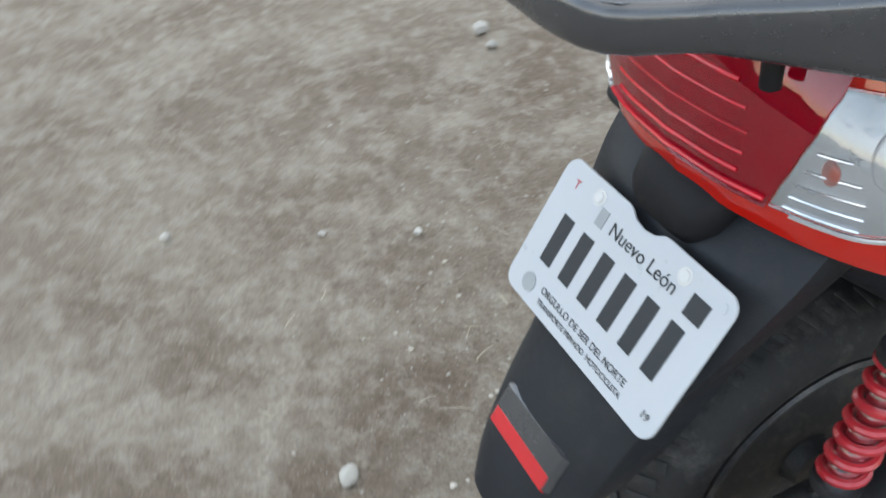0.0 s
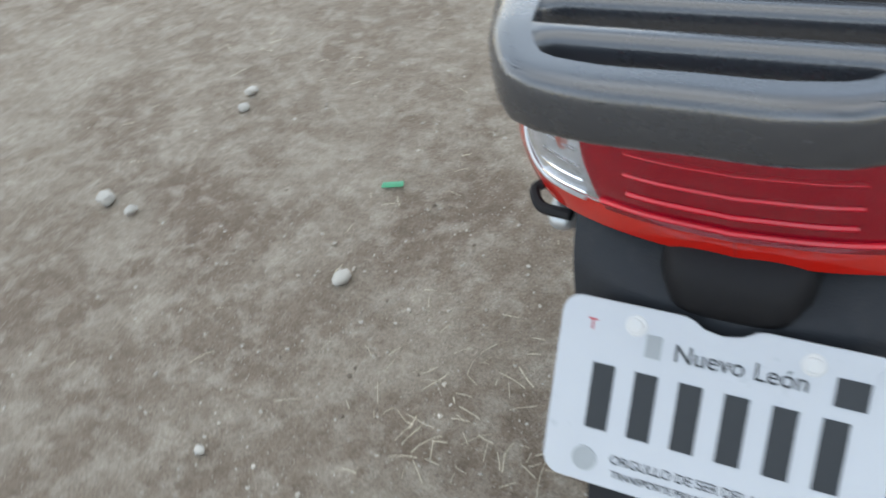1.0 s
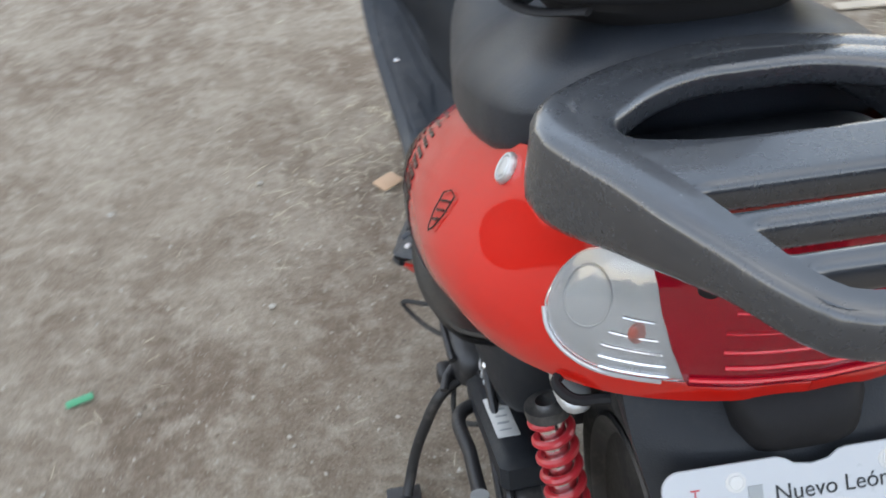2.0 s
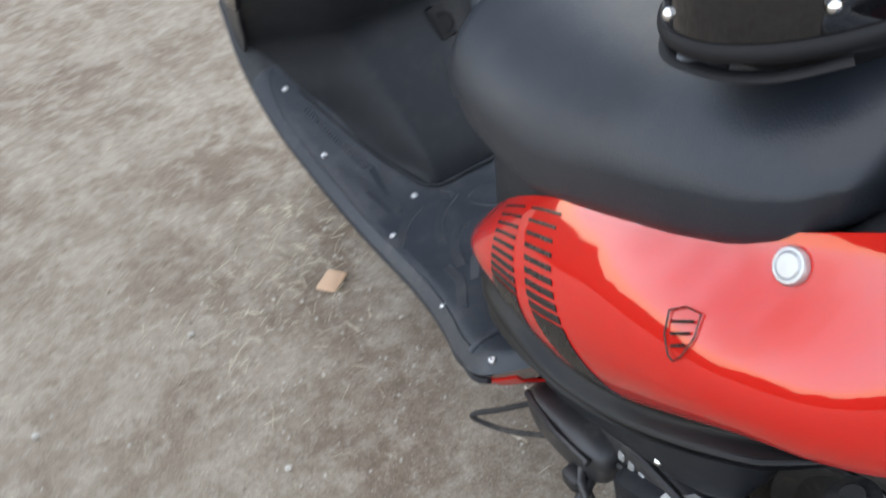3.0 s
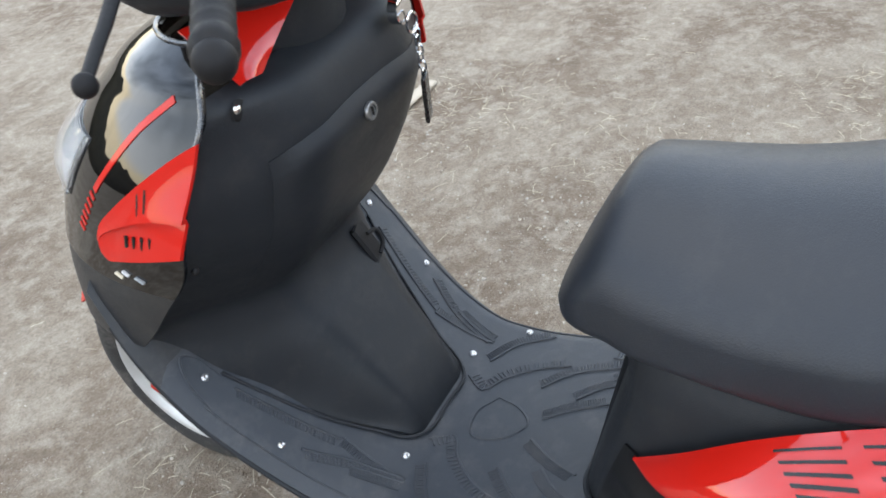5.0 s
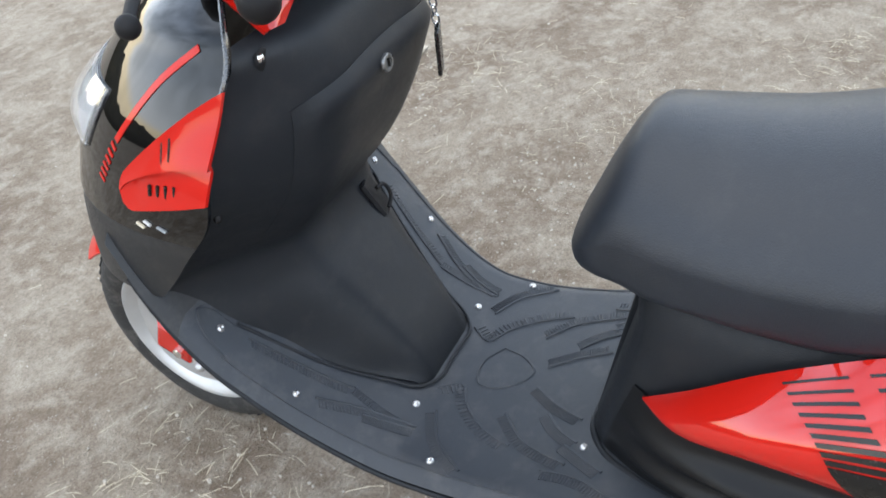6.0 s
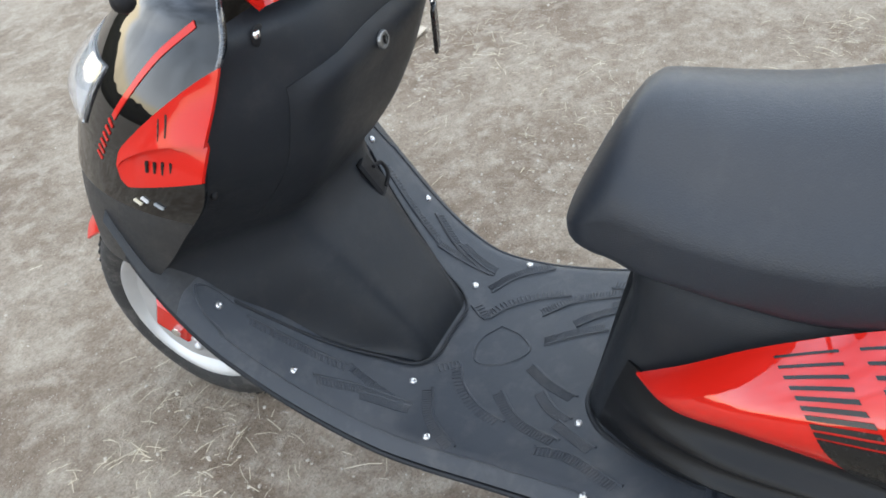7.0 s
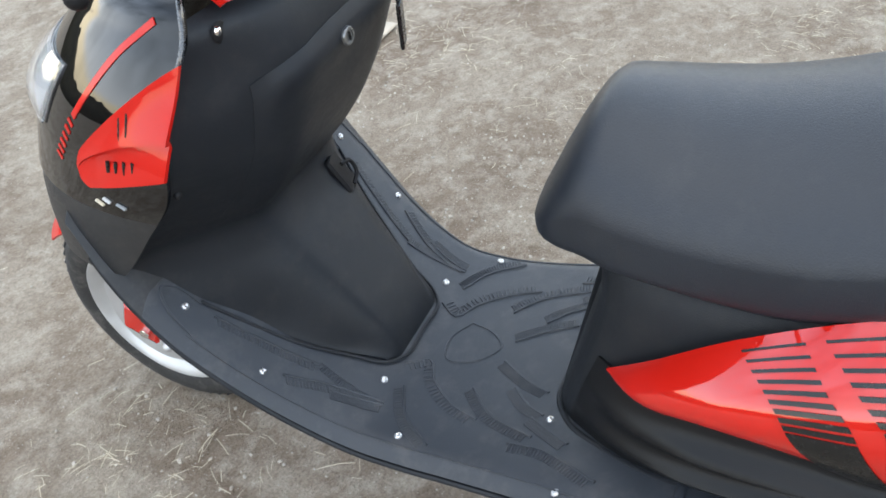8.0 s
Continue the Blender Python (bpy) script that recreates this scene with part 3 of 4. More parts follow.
# red side panel between an upper and a lower line, from its front tip round to the middle of the tail
UPPER = [(-0.125, -0.319, 0.428), (-0.145, -0.375, 0.480), (-0.157, -0.440, 0.536), (-0.165, -0.526, 0.591), (-0.166, -0.65, 0.642), (-0.157, -0.78, 0.692), (-0.139, -0.87, 0.732), (-0.122, -0.93, 0.757), (-0.094, -0.984, 0.768), (-0.05, -1.008, 0.772), (0.0, -1.013, 0.772)]
LOWER = [(-0.125, -0.319, 0.424), (-0.163, -0.370, 0.431), (-0.190, -0.44, 0.455), (-0.208, -0.52, 0.466), (-0.219, -0.60, 0.465), (-0.221, -0.68, 0.486), (-0.215, -0.76, 0.522), (-0.206, -0.83, 0.556), (-0.194, -0.89, 0.575), (-0.168, -0.942, 0.590), (-0.122, -0.994, 0.606), (-0.06, -1.019, 0.611), (0.0, -1.025, 0.611)]
NP = 121
UP_LINE, LOW_LINE = curve_through(UPPER, NP), curve_through(LOWER, NP)


def panel_at(s, v, out=0.0):
    """The left side panel at s from 0 (tip) to 1 (middle of the tail) and v from 0 (top) to 1 (bottom)."""
    k = min(max(s, 0.0), 1.0) * (NP - 1)
    i = min(int(k), NP - 2)
    f = k - i
    a, b = UP_LINE[i] * (1 - f) + UP_LINE[i + 1] * f, LOW_LINE[i] * (1 - f) + LOW_LINE[i + 1] * f
    t = (UP_LINE[i + 1] - UP_LINE[i] + LOW_LINE[i + 1] - LOW_LINE[i]) * (1, 1, 0)
    n = np.array((t[1], -t[0], 0)) / (np.linalg.norm(t) + 1e-9)
    full = 1 - (1 - min(1.0, s * 3.4)) ** 2.4
    sag = 1 + 0.6 * (lambda q: q * q * (3 - 2 * q))(min(1.0, max(0.0, (s - 0.45) / 0.28)))
    bulge = (0.037 - 0.027 * (lambda q: q * q * (3 - 2 * q))(min(1.0, max(0.0, (s - 0.55) / 0.38)))) * full * math.sin(math.pi * min(1, v) ** sag) ** 0.9
    p = a + (b - a) * v + n * (bulge + out)
    return p


ss = np.r_[np.linspace(0, 0.1, 12), np.linspace(0.11, 1, 80)]
panel = np.array([[panel_at(s, v) for v in np.linspace(0, 1, 25)] for s in ss])
INSIDE = (0.0, -0.70, 0.60)
panels = twins("side_panel", sheet(panel, 0.004, INSIDE), RED, scooter, "glossy red side panel")

# black louvre stripes on the side panels
COL_1 = [(0.0, 0.210, 0.280), (0.05, 0.217, 0.285), (0.15, 0.230, 0.295), (0.275, 0.246, 0.307), (0.45, 0.261, 0.326), (0.6, 0.268, 0.333), (1.0, 0.290, 0.352)]
COL_2 = [(0.0, 0.300, 0.370), (0.05, 0.305, 0.373), (0.15, 0.319, 0.377), (0.25, 0.331, 0.388), (0.35, 0.344, 0.400), (0.55, 0.364, 0.424), (0.8, 0.400, 0.452), (1.0, 0.430, 0.475)]


def on_panel(side, v0, v1, columns, s_in=0.0):
    g = []
    for v in np.linspace(v0, v1, max(3, int((v1 - v0) / 0.03))):
        a, b = smooth_at(columns, v)[0]
        g.append([panel_at(s, v, 0.0016) * (-side, 1, 1) for s in np.linspace(a + s_in, b, 8)])
    g = np.array(g)
    return sheet(g, 0.0012, INSIDE)


for side, panel_ob in ((-1, panels[0]), (1, panels[1])):
    for columns, count, step in ((COL_1, 9, 0.056), (COL_2, 9, 0.058)):
        for k in range(count):
            v = 0.055 + step * k
            half = 0.006 + 0.0016 * k
            part("stripe", on_panel(side, v - half, v + half, columns), STRIPE, panel_ob)
        part("stripe", on_panel(side, 0.055 + step * count - 0.018, 0.985, columns), STRIPE, panel_ob)


def on_plane(points, origin, right, up):
    return [tuple(np.array(origin) + np.array(right) * a + np.array(up) * b) for a, b in points]


def panel_frame(s, v, out=0.002):
    p = panel_at(s, v, out)
    r = panel_at(s + 0.01, v, out) - panel_at(s - 0.01, v, out)
    d = panel_at(s, v - 0.02, out) - panel_at(s, v + 0.02, out)
    r, d = r / np.linalg.norm(r), d / np.linalg.norm(d)
    n = np.cross(r, d)
    n = n / np.linalg.norm(n)
    return p, r, d, n if n[0] < 0 or abs(n[1]) > 0.9 else -n


for side, panel_ob in ((-1, panels[0]), (1, panels[1])):
    p, r, u, n = panel_frame(0.588, 0.40)
    line = on_plane([(-0.015, 0.016), (0.0, 0.020), (0.015, 0.016), (0.014, -0.002), (0.006, -0.017), (0.0, -0.021), (-0.006, -0.017), (-0.014, -0.002), (-0.015, 0.016)], p, r, u)
    body = [tube(np.array(line) * (-side, 1, 1), 0.0007, 6)]
    for k, (a, b) in enumerate(((-0.010, 0.010), (-0.008, 0.009), (-0.005, 0.007))):
        bar = on_plane([(a, 0.008 - 0.009 * k), (b, 0.010 - 0.009 * k)], p, r, u)
        body.append(tube(np.array(bar) * (-side, 1, 1), 0.0012, 6))
    part("emblem", joined(*body), STRIPE, panel_ob, "small black shield emblem")
    p, r, u, n = panel_frame(0.672, 0.125, 0.0)
    turn = Vector(n).to_track_quat("Z", "Y").to_matrix()
    q, f = lathe([(0.0, 0.0132), (0.003, 0.0132), (0.0052, 0.0118), (0.0054, 0.0100), (0.0040, 0.0092), (0.0058, 0.0078), (0.0064, 0.0001)], 28, "z", closed=False)
    q = (q @ np.array(turn).T + p) * (-side, 1, 1)
    part("reflector_button", (q, f if side < 0 else [g[::-1] for g in f]), ALLOY, panel_ob, "round silver button")

# tail lamp and turn lamps
S_IN = 0.892


def seam(v):
    return 0.866 + 0.05 * v


def lens_grid(s0, s1, half, out, n=26, m=15, mid=0.565, dome=0.005, gap=0.0):
    """A lens on the tail from s0 to s1; None stands for the slanting seam between the lenses."""
    g = []
    for k in np.linspace(0, 1, n):
        row = []
        h = half((s0 if s0 else S_IN) * (1 - k) + (s1 if s1 else S_IN) * k)
        for w in np.linspace(-1, 1, m):
            v = mid + h * w
            a, b = (s0 if s0 else seam(v) + gap), (s1 if s1 else seam(v) - gap)
            row.append(panel_at(a + (b - a) * k, v, out + dome * (1 - w * w) * min(1.0, h * 5)))
        g.append(row)
    return np.array(g)


def turn_half(s):
    return 0.278 * math.sqrt(max(0.0004, 1 - max(0.0, (0.860 - s) / 0.0615) ** 2))


def tail_half(s):
    return 0.330


for side in (-1, 1):
    flip = (-side, 1, 1)
    g = lens_grid(0.799, None, turn_half, 0.003)
    back_g = lens_grid(0.802, None, lambda s: turn_half(s) * 0.94, 0.0008, dome=0.004, gap=0.001)
    turn_lamp = part("turn_lamp", sheet(g * flip, 0.0025, INSIDE), CLEAR, scooter, "clear turn lamp lens")
    turn_lamp.visible_shadow = False
    part("lamp_reflector", sheet(back_g * flip, 0.001, INSIDE), LAMP_CUP, turn_lamp, "bright ribbed reflector")
    for w, start in ((-0.10, 0.866), (0.18, 0.858), (0.42, 0.852), (0.64, 0.850), (0.84, 0.850)):
        line = np.array([panel_at(s, 0.565 + w * turn_half(s), 0.0048) for s in np.linspace(start, S_IN - 0.005 + 0.012 * w, 12)]) * flip
        part("lens_rib", tube(line, 0.0021, 8, 0.6), CHROME, turn_lamp)
    swirl = np.array([panel_at(0.836 + 0.020 * math.cos(a), 0.50 + 0.13 * math.sin(a), 0.0042) for a in np.linspace(0, 2 * np.pi, 26)]) * flip
    part("lens_ring", tube(swirl, 0.0012, 6), LAMP_CUP, turn_lamp)
    part("bulb", blob(panel_at(0.876, 0.60, 0.003) * flip, (0.008, 0.004, 0.009), 14, 10), AMBER, turn_lamp)
    part("lens_edge", tube(np.array([panel_at(s, 0.565 + turn_half(s), 0.004) for s in np.linspace(0.799, S_IN, 30)]) * flip, 0.0016, 6), ALLOY, turn_lamp)
left = lens_grid(None, 1.0, tail_half, 0.004, 20, 17, 0.53, gap=0.001)
right = (left * (-1, 1, 1))[::-1]
tail = part("tail_lamp", sheet(np.concatenate([left, right[1:]]), 0.003, INSIDE), RED_LENS, scooter, "wide red tail lamp lens")
inside = lens_grid(None, 1.0, lambda s: 0.318, 0.0012, 20, 7, 0.53, dome=0.0, gap=0.003)
part("lamp_reflector", sheet(np.concatenate([inside, (inside * (-1, 1, 1))[::-1][1:]]), 0.001, INSIDE), RED_CUP, tail)
for w, reach in ((-0.50, 0.945), (-0.22, 0.935), (0.06, 0.930), (0.34, 0.930), (0.60, 0.932), (0.84, None)):
    v = 0.53 + 0.32 * w
    line = np.array([panel_at(s, v, 0.0072) for s in np.linspace(reach if reach else seam(v) + 0.004, 1.0, 18)])
    part("lens_rib", tube(np.concatenate([line, (line * (-1, 1, 1))[::-1][1:]]), 0.0019, 6), RED_CUP, tail)

# rear mudguard: position, height, half width
GUARD = [(0.0, -0.955, 0.625, 0.112), (0.12, -0.982, 0.612, 0.116), (0.25, -1.004, 0.585, 0.115), (0.42, -1.030, 0.546, 0.107), (0.58, -1.066, 0.494, 0.093), (0.72, -1.100, 0.444, 0.079), (0.86, -1.140, 0.384, 0.072), (0.95, -1.172, 0.334, 0.061), (1.0, -1.184, 0.312, 0.050)]
g = []
for k in np.linspace(0, 1, 40):
    y, z, w = smooth_at(GUARD, k)[0]
    crown = 0.020 * min(1.0, max(0.0, (k - 0.08) / 0.25))
    row = []
    for u in np.linspace(-1, 1, 29):
        a = abs(u)
        if a < 0.72:
            q = a / 0.72
            row.append((u / 0.72 * w, y - crown * (1 - q**3) * 0.80, z + crown * (1 - q**3) * 0.55))
        else:
            c = (a - 0.72) / 0.28
            row.append((math.copysign(w + 0.006 * math.sin(c * 1.5), u), y + 0.085 * c, z + 0.045 * c))
    g.append(row)
part("rear_mudguard", sheet(np.array(g), 0.004, (0, -0.8, 0.4)), PLASTIC, scooter, "black plastic rear mudguard")
plate_lamp = part("plate_lamp", loft([[(w * math.copysign(abs(math.cos(a)) ** 0.6, math.cos(a)), y, z + h * math.copysign(abs(math.sin(a)) ** 0.7, math.sin(a))) for a in np.linspace(0, 2 * np.pi, 28, endpoint=False)]
                                       for y, z, w, h in ((-0.975, 0.606, 0.050, 0.020), (-1.000, 0.600, 0.050, 0.026), (-1.022, 0.594, 0.047, 0.025), (-1.036, 0.588, 0.038, 0.019), (-1.042, 0.585, 0.026, 0.008))]), BLACK_MATT, scooter, "black plate lamp housing", 50)
part("lamp_window", slab((0.050, 0.014, 0.004), (0.0, -1.026, 0.568), pose(0, 0, 0, 18, 0, 0), 0.0015), CLEAR, plate_lamp)
LEAN = pose(0, 0, 0, -34, 0, 0)
refl = part("rear_reflector", slab((0.098, 0.016, 0.046), (-0.001, -1.152, 0.388), LEAN, 0.005), RACK, scooter, "red reflector in a dark housing")
part("reflector_face", slab((0.090, 0.006, 0.019), (-0.001, -1.163, 0.381), LEAN, 0.002), REFLECTOR, refl, "red reflector strip")

# number plate: a tilted sheet with rounded corners and a notch
P_MID, P_RIGHT, P_DOWN = np.array((0.0, -1.0525, 0.5660)), np.array((1.0, 0.0, 0.0)), np.array((0.0, -0.563, -0.8265))
P_OUT = np.array((0.0, -0.8265, 0.563))


def plate_point(x, down, out=0.0):
    return P_MID + P_RIGHT * x + P_DOWN * down + P_OUT * out


def plate_outline():
    w, top, bottom, r = 0.1050, -0.0130, 0.1135, 0.013
    out = []
    for cx, cy, a0 in ((w - r, bottom - r, 0), (-(w - r), bottom - r, 90), (-(w - r), top + r, 180)):
        out += [(cx + r * math.cos(radians(a)), cy + r * math.sin(radians(a))) for a in range(a0, a0 + 91, 15)]
    out += [(-0.024, top), (-0.018, top + 0.002), (-0.012, top + 0.006), (0.0, top + 0.008), (0.012, top + 0.006), (0.020, top + 0.001), (0.026, top)]
    out += [(w - r + r * math.cos(radians(a)), top + r + r * math.sin(radians(a))) for a in range(270, 361, 15)]
    return out


ol = plate_outline()
p = [plate_point(a, b, 0.0) for a, b in ol] + [plate_point(a * 0.996, b * 0.996 + 0.0002, 0.0016) for a, b in ol]
n = len(ol)
plate = part("number_plate", (np.array(p), [tuple(range(n))[::-1], tuple(range(n, 2 * n))] + [(k, (k + 1) % n, n + (k + 1) % n, n + k) for k in range(n)]), WHITE, scooter, "white number plate with dark marks", 30)


def plate_bar(x0, x1, d0, d1, material, name="mark", out=0.0022):
    c = [plate_point(x, d, o) for o in (0.0012, out) for x, d in ((x0, d0), (x1, d0), (x1, d1), (x0, d1))]
    return part(name, (np.array(c), [(0, 1, 2, 3), (7, 6, 5, 4), (0, 4, 5, 1), (1, 5, 6, 2), (2, 6, 7, 3), (3, 7, 4, 0)]), material, plate)


for k in range(6):
    x = -0.071 + 0.0286 * k
    plate_bar(x - 0.0075, x + 0.0075, 0.030, 0.075, INK)
plate_bar(0.068, 0.0865, 0.004, 0.0215, INK, "dark_square")
plate_bar(-0.046, -0.036, 0.004, 0.019, GREY_INK, "crest")


def lettering(text, x, down, size, material, align="LEFT", name="lettering"):
    c = bpy.data.curves.new("lettering", "FONT")
    c.body, c.size, c.align_x, c.align_y, c.extrude = text, size, align, "CENTER", 0.0002
    ob = bpy.data.objects.new("lettering_source", c)
    scene.collection.objects.link(ob)
    me = bpy.data.meshes.new_from_object(ob.evaluated_get(bpy.context.evaluated_depsgraph_get()))
    bpy.data.objects.remove(ob)
    o = plate_point(x, down, 0.0020)
    m = np.array([P_RIGHT, -P_DOWN, P_OUT]).T
    for v in me.vertices:
        v.co = Vector(m @ np.array(v.co) + o)
    me.materials.clear()
    me.materials.append(material)
    ob = new(name, me)
    ob.parent = plate
    return ob


lettering("Nuevo León", -0.028, 0.0125, 0.0162, INK)
lettering("ORGULLO DE SER DEL NORTE", -0.058, 0.0930, 0.0088, INK)
lettering("TRANSPORTE PRIVADO  MOTOCICLETA", -0.056, 0.1030, 0.0066, INK)
lettering("T", -0.086, 0.005, 0.011, SPRING)
lettering("19", 0.086, 0.0975, 0.009, INK)
for x in (-0.054, 0.054):
    q, f = lathe([(0.0, 0.0072), (0.0009, 0.0072), (0.0014, 0.0058), (0.0010, 0.0050), (0.0020, 0.0044), (0.0024, 0.0001)], 18, "z", closed=False)
    turn = Vector(P_OUT).to_track_quat("Z", "Y").to_matrix()
    part("plate_bolt", (q @ np.array(turn).T + plate_point(x, 0.0, 0.0012), f), LABEL, plate, "plate bolt")
q, f = lathe([(0.0, 0.0085), (0.0008, 0.0085), (0.0009, 0.0001)], 22, "z", closed=False)
part("seal", (q @ np.array(turn).T + plate_point(-0.0755, 0.097, 0.0016), f), GREY_INK, plate, "round grey seal")
q, f = lathe([(0.0, 0.0045), (0.0008, 0.0045), (0.0009, 0.0001)], 18, "z", closed=False)
part("seal", (q @ np.array(turn).T + plate_point(0.093, -0.001, 0.0016), f), WHITE, plate)

# rear rack: a broad moulded loop with cross slats
HALF = [(0.0, -1.143), (0.047, -1.142), (0.069, -1.136), (0.085, -1.114), (0.096, -1.077), (0.108, -1.034), (0.122, -0.995), (0.137, -0.962), (0.146, -0.932), (0.138, -0.910), (0.114, -0.889), (0.078, -0.868), (0.040, -0.855), (0.0, -0.849)]


def rack_top(y):
    """Height of the rack's top at the length y."""
    return 0.803 - 0.016 * np.clip((y + 1.10) / 0.24, 0, 1)


loop = curve_through([(x, y, 0) for x, y in HALF] , 40)
loop = np.concatenate([loop, (loop * (-1, 1, 1))[::-1][1:-1]])
rings = []
tan = np.roll(loop, -1, 0) - np.roll(loop, 1, 0)
tan /= np.linalg.norm(tan, axis=1, keepdims=True)
for p0, t in zip(loop, tan):
    outw = np.array((t[1], -t[0], 0)) * (1 if (t[1] * p0[0] - t[0] * (p0[1] + 0.98)) > 0 else -1)
    top = rack_top(p0[1])
    wide = 0.011 + 0.010 * min(1.0, max(0.0, (p0[1] + 1.12) / 0.08))
    ring = []
    for a in np.linspace(0, 2 * np.pi, 20, endpoint=False):
        c, s = math.cos(a), math.sin(a)
        low = min(1.0, max(0.0, (p0[1] + 1.10) / 0.14)) * min(1.0, max(0.0, (-0.86 - p0[1]) / 0.03)) if s < 0 else 0.0
        deep = (0.011 if s < 0 else 0.018) + 0.036 * low
        ring.append(p0 + outw * (wide + 0.012 * low * -s if c > 0 else 0.009) * math.copysign(abs(c) ** 0.6, c) + np.array((0, 0, top - 0.018 + deep * (math.copysign(abs(s) ** 0.55, s) if c > 0 or s < 0 else 1.0 if s > 0.3 else s / 0.3))))
    rings.append(ring)
rings.append(rings[0])
rp, rf = np.array(rings).reshape(-1, 3), grid_faces(len(rings), 20, True)
rack = part("luggage_rack", (rp, rf), RACK, scooter, "dark grey moulded luggage rack", 60)


def rounded_slot(x, y0, y1, n=8):
    r, mid = (y1 - y0) / 2, (y0 + y1) / 2
    return [(x - r + r * math.cos(a), mid + r * math.sin(a)) for a in np.linspace(-np.pi / 2, np.pi / 2, n)] + [(-x + r + r * math.cos(a), mid + r * math.sin(a)) for a in np.linspace(np.pi / 2, 1.5 * np.pi, n)]


def pierced_plate(outlines, thick, bevel):
    """A plate with rounded edges; the outlines after the first are holes."""
    c = bpy.data.curves.new("outline", "CURVE")
    c.dimensions, c.fill_mode = "2D", "BOTH"
    c.extrude, c.bevel_depth, c.bevel_resolution, c.offset = thick / 2 - bevel, bevel, 3, -bevel
    for line in outlines:
        s = c.splines.new("POLY")
        s.points.add(len(line) - 1)
        for q, (x, y) in zip(s.points, line):
            q.co = (x, y, 0, 1)
        s.use_cyclic_u = True
    ob = bpy.data.objects.new("outline_source", c)
    scene.collection.objects.link(ob)
    me = bpy.data.meshes.new_from_object(ob.evaluated_get(bpy.context.evaluated_depsgraph_get()))
    bpy.data.objects.remove(ob)
    bm = bmesh.new()
    bm.from_mesh(me)
    bmesh.ops.remove_doubles(bm, verts=bm.verts, dist=0.00002)
    bm.verts.index_update()
    body = np.array([tuple(v.co) for v in bm.verts]), [tuple(v.index for v in f.verts) for f in bm.faces]
    bm.free()
    return body


half = curve_through([(0.0, -0.886, 0), (0.038, -0.888, 0), (0.064, -0.898, 0), (0.096, -0.922, 0), (0.115, -0.946, 0), (0.111, -0.962, 0), (0.092, -0.970, 0), (0.0, -0.980, 0)], 40)[:, :2]
opening = [tuple(q) for q in half] + [(-x, y) for x, y in half[::-1][1:-1]]
deck = pierced_plate([[tuple(q[:2]) for q in loop], opening, rounded_slot(0.077, -1.136, -1.112), rounded_slot(0.088, -1.096, -1.072), rounded_slot(0.101, -1.055, -1.031)], 0.022, 0.0065)
deck[0][:, 2] += rack_top(deck[0][:, 1]) - 0.0115
part("slotted_deck", deck, RACK, rack, "slotted top of the rack", 45)
for x in (-0.09, 0.09):
    part("rack_stay", tube([(x, -0.97, 0.78), (x, -0.95, 0.72)], 0.012, 10), DARK, rack)
for x in (-0.085, 0.085):
    part("rack_bolt", tube([(x, -1.037, 0.768), (x, -1.036, 0.727)], 0.0065, 10), BLACK_MATT, rack)
part("lower_bracket", blob((-0.140, -0.945, 0.568), (0.014, 0.028, 0.010), 18, 10, 2.6), ALLOY, scooter, "pale metal bracket under the tail")
# small hook below the tail
part("hook", tube(curve_through([(-0.112, -0.955, 0.599), (-0.144, -0.959, 0.599), (-0.157, -0.967, 0.597), (-0.150, -0.980, 0.593), (-0.122, -0.987, 0.593)], 24), 0.0043, 8), BLACK_MATT, scooter, "black wire hook")

# black flare with two ridges between floorboard and side panel
FOOT = [(-0.098, -0.262, 0.288), (-0.134, -0.313, 0.300), (-0.166, -0.38, 0.318), (-0.190, -0.46, 0.345), (-0.202, -0.56, 0.385), (-0.202, -0.70, 0.440), (-0.190, -0.82, 0.508), (-0.160, -0.92, 0.580)]
HEAD = [(-0.108, -0.305, 0.425), (-0.150, -0.360, 0.433), (-0.184, -0.44, 0.457), (-0.202, -0.52, 0.468), (-0.213, -0.60, 0.467), (-0.214, -0.70, 0.495), (-0.200, -0.82, 0.552), (-0.165, -0.925, 0.602)]
a_line, b_line = curve_through(FOOT, 60), curve_through(HEAD, 60)
g = []
for i in range(60):
    t = (a_line[min(i + 1, 59)] - a_line[max(i - 1, 0)]) * (1, 1, 0)
    nrm = np.array((t[1], -t[0], 0)) / np.linalg.norm(t)
    k = min(1.0, i / 14) * min(1.0, (59 - i) / 8)
    row = []
    for v in np.linspace(0, 1, 30):
        out = k * (0.016 * math.exp(-((v - 0.30) / 0.09) ** 2) + 0.019 * math.exp(-((v - 0.66) / 0.11) ** 2)) + 0.006 * math.sin(math.pi * v)
        row.append(a_line[i] * (1 - v) + b_line[i] * v + nrm * out)
    g.append(row)
g = np.array(g)
twins("lower_flare", sheet(g, 0.004, (0, -0.6, 0.45)), FLARE, scooter, "black lower flare with two ridges")
bead = curve_through([(-0.02, -0.237, 0.290), (-0.075, -0.241, 0.290), (-0.105, -0.262, 0.292), (-0.138, -0.312, 0.303), (-0.170, -0.38, 0.322), (-0.195, -0.46, 0.350)], 40)
twins("edge_bead", tube(bead, 0.004, 8), PLASTIC, scooter)
bead = curve_through([(0.0, -0.010, 0.276), (-0.056, -0.008, 0.277), (-0.072, 0.004, 0.279), (-0.094, 0.046, 0.300), (-0.122, 0.094, 0.334), (-0.152, 0.150, 0.388), (-0.176, 0.190, 0.438)], 40)
twins("mat_bead", tube(bead, 0.0024, 8), PLASTIC, scooter)

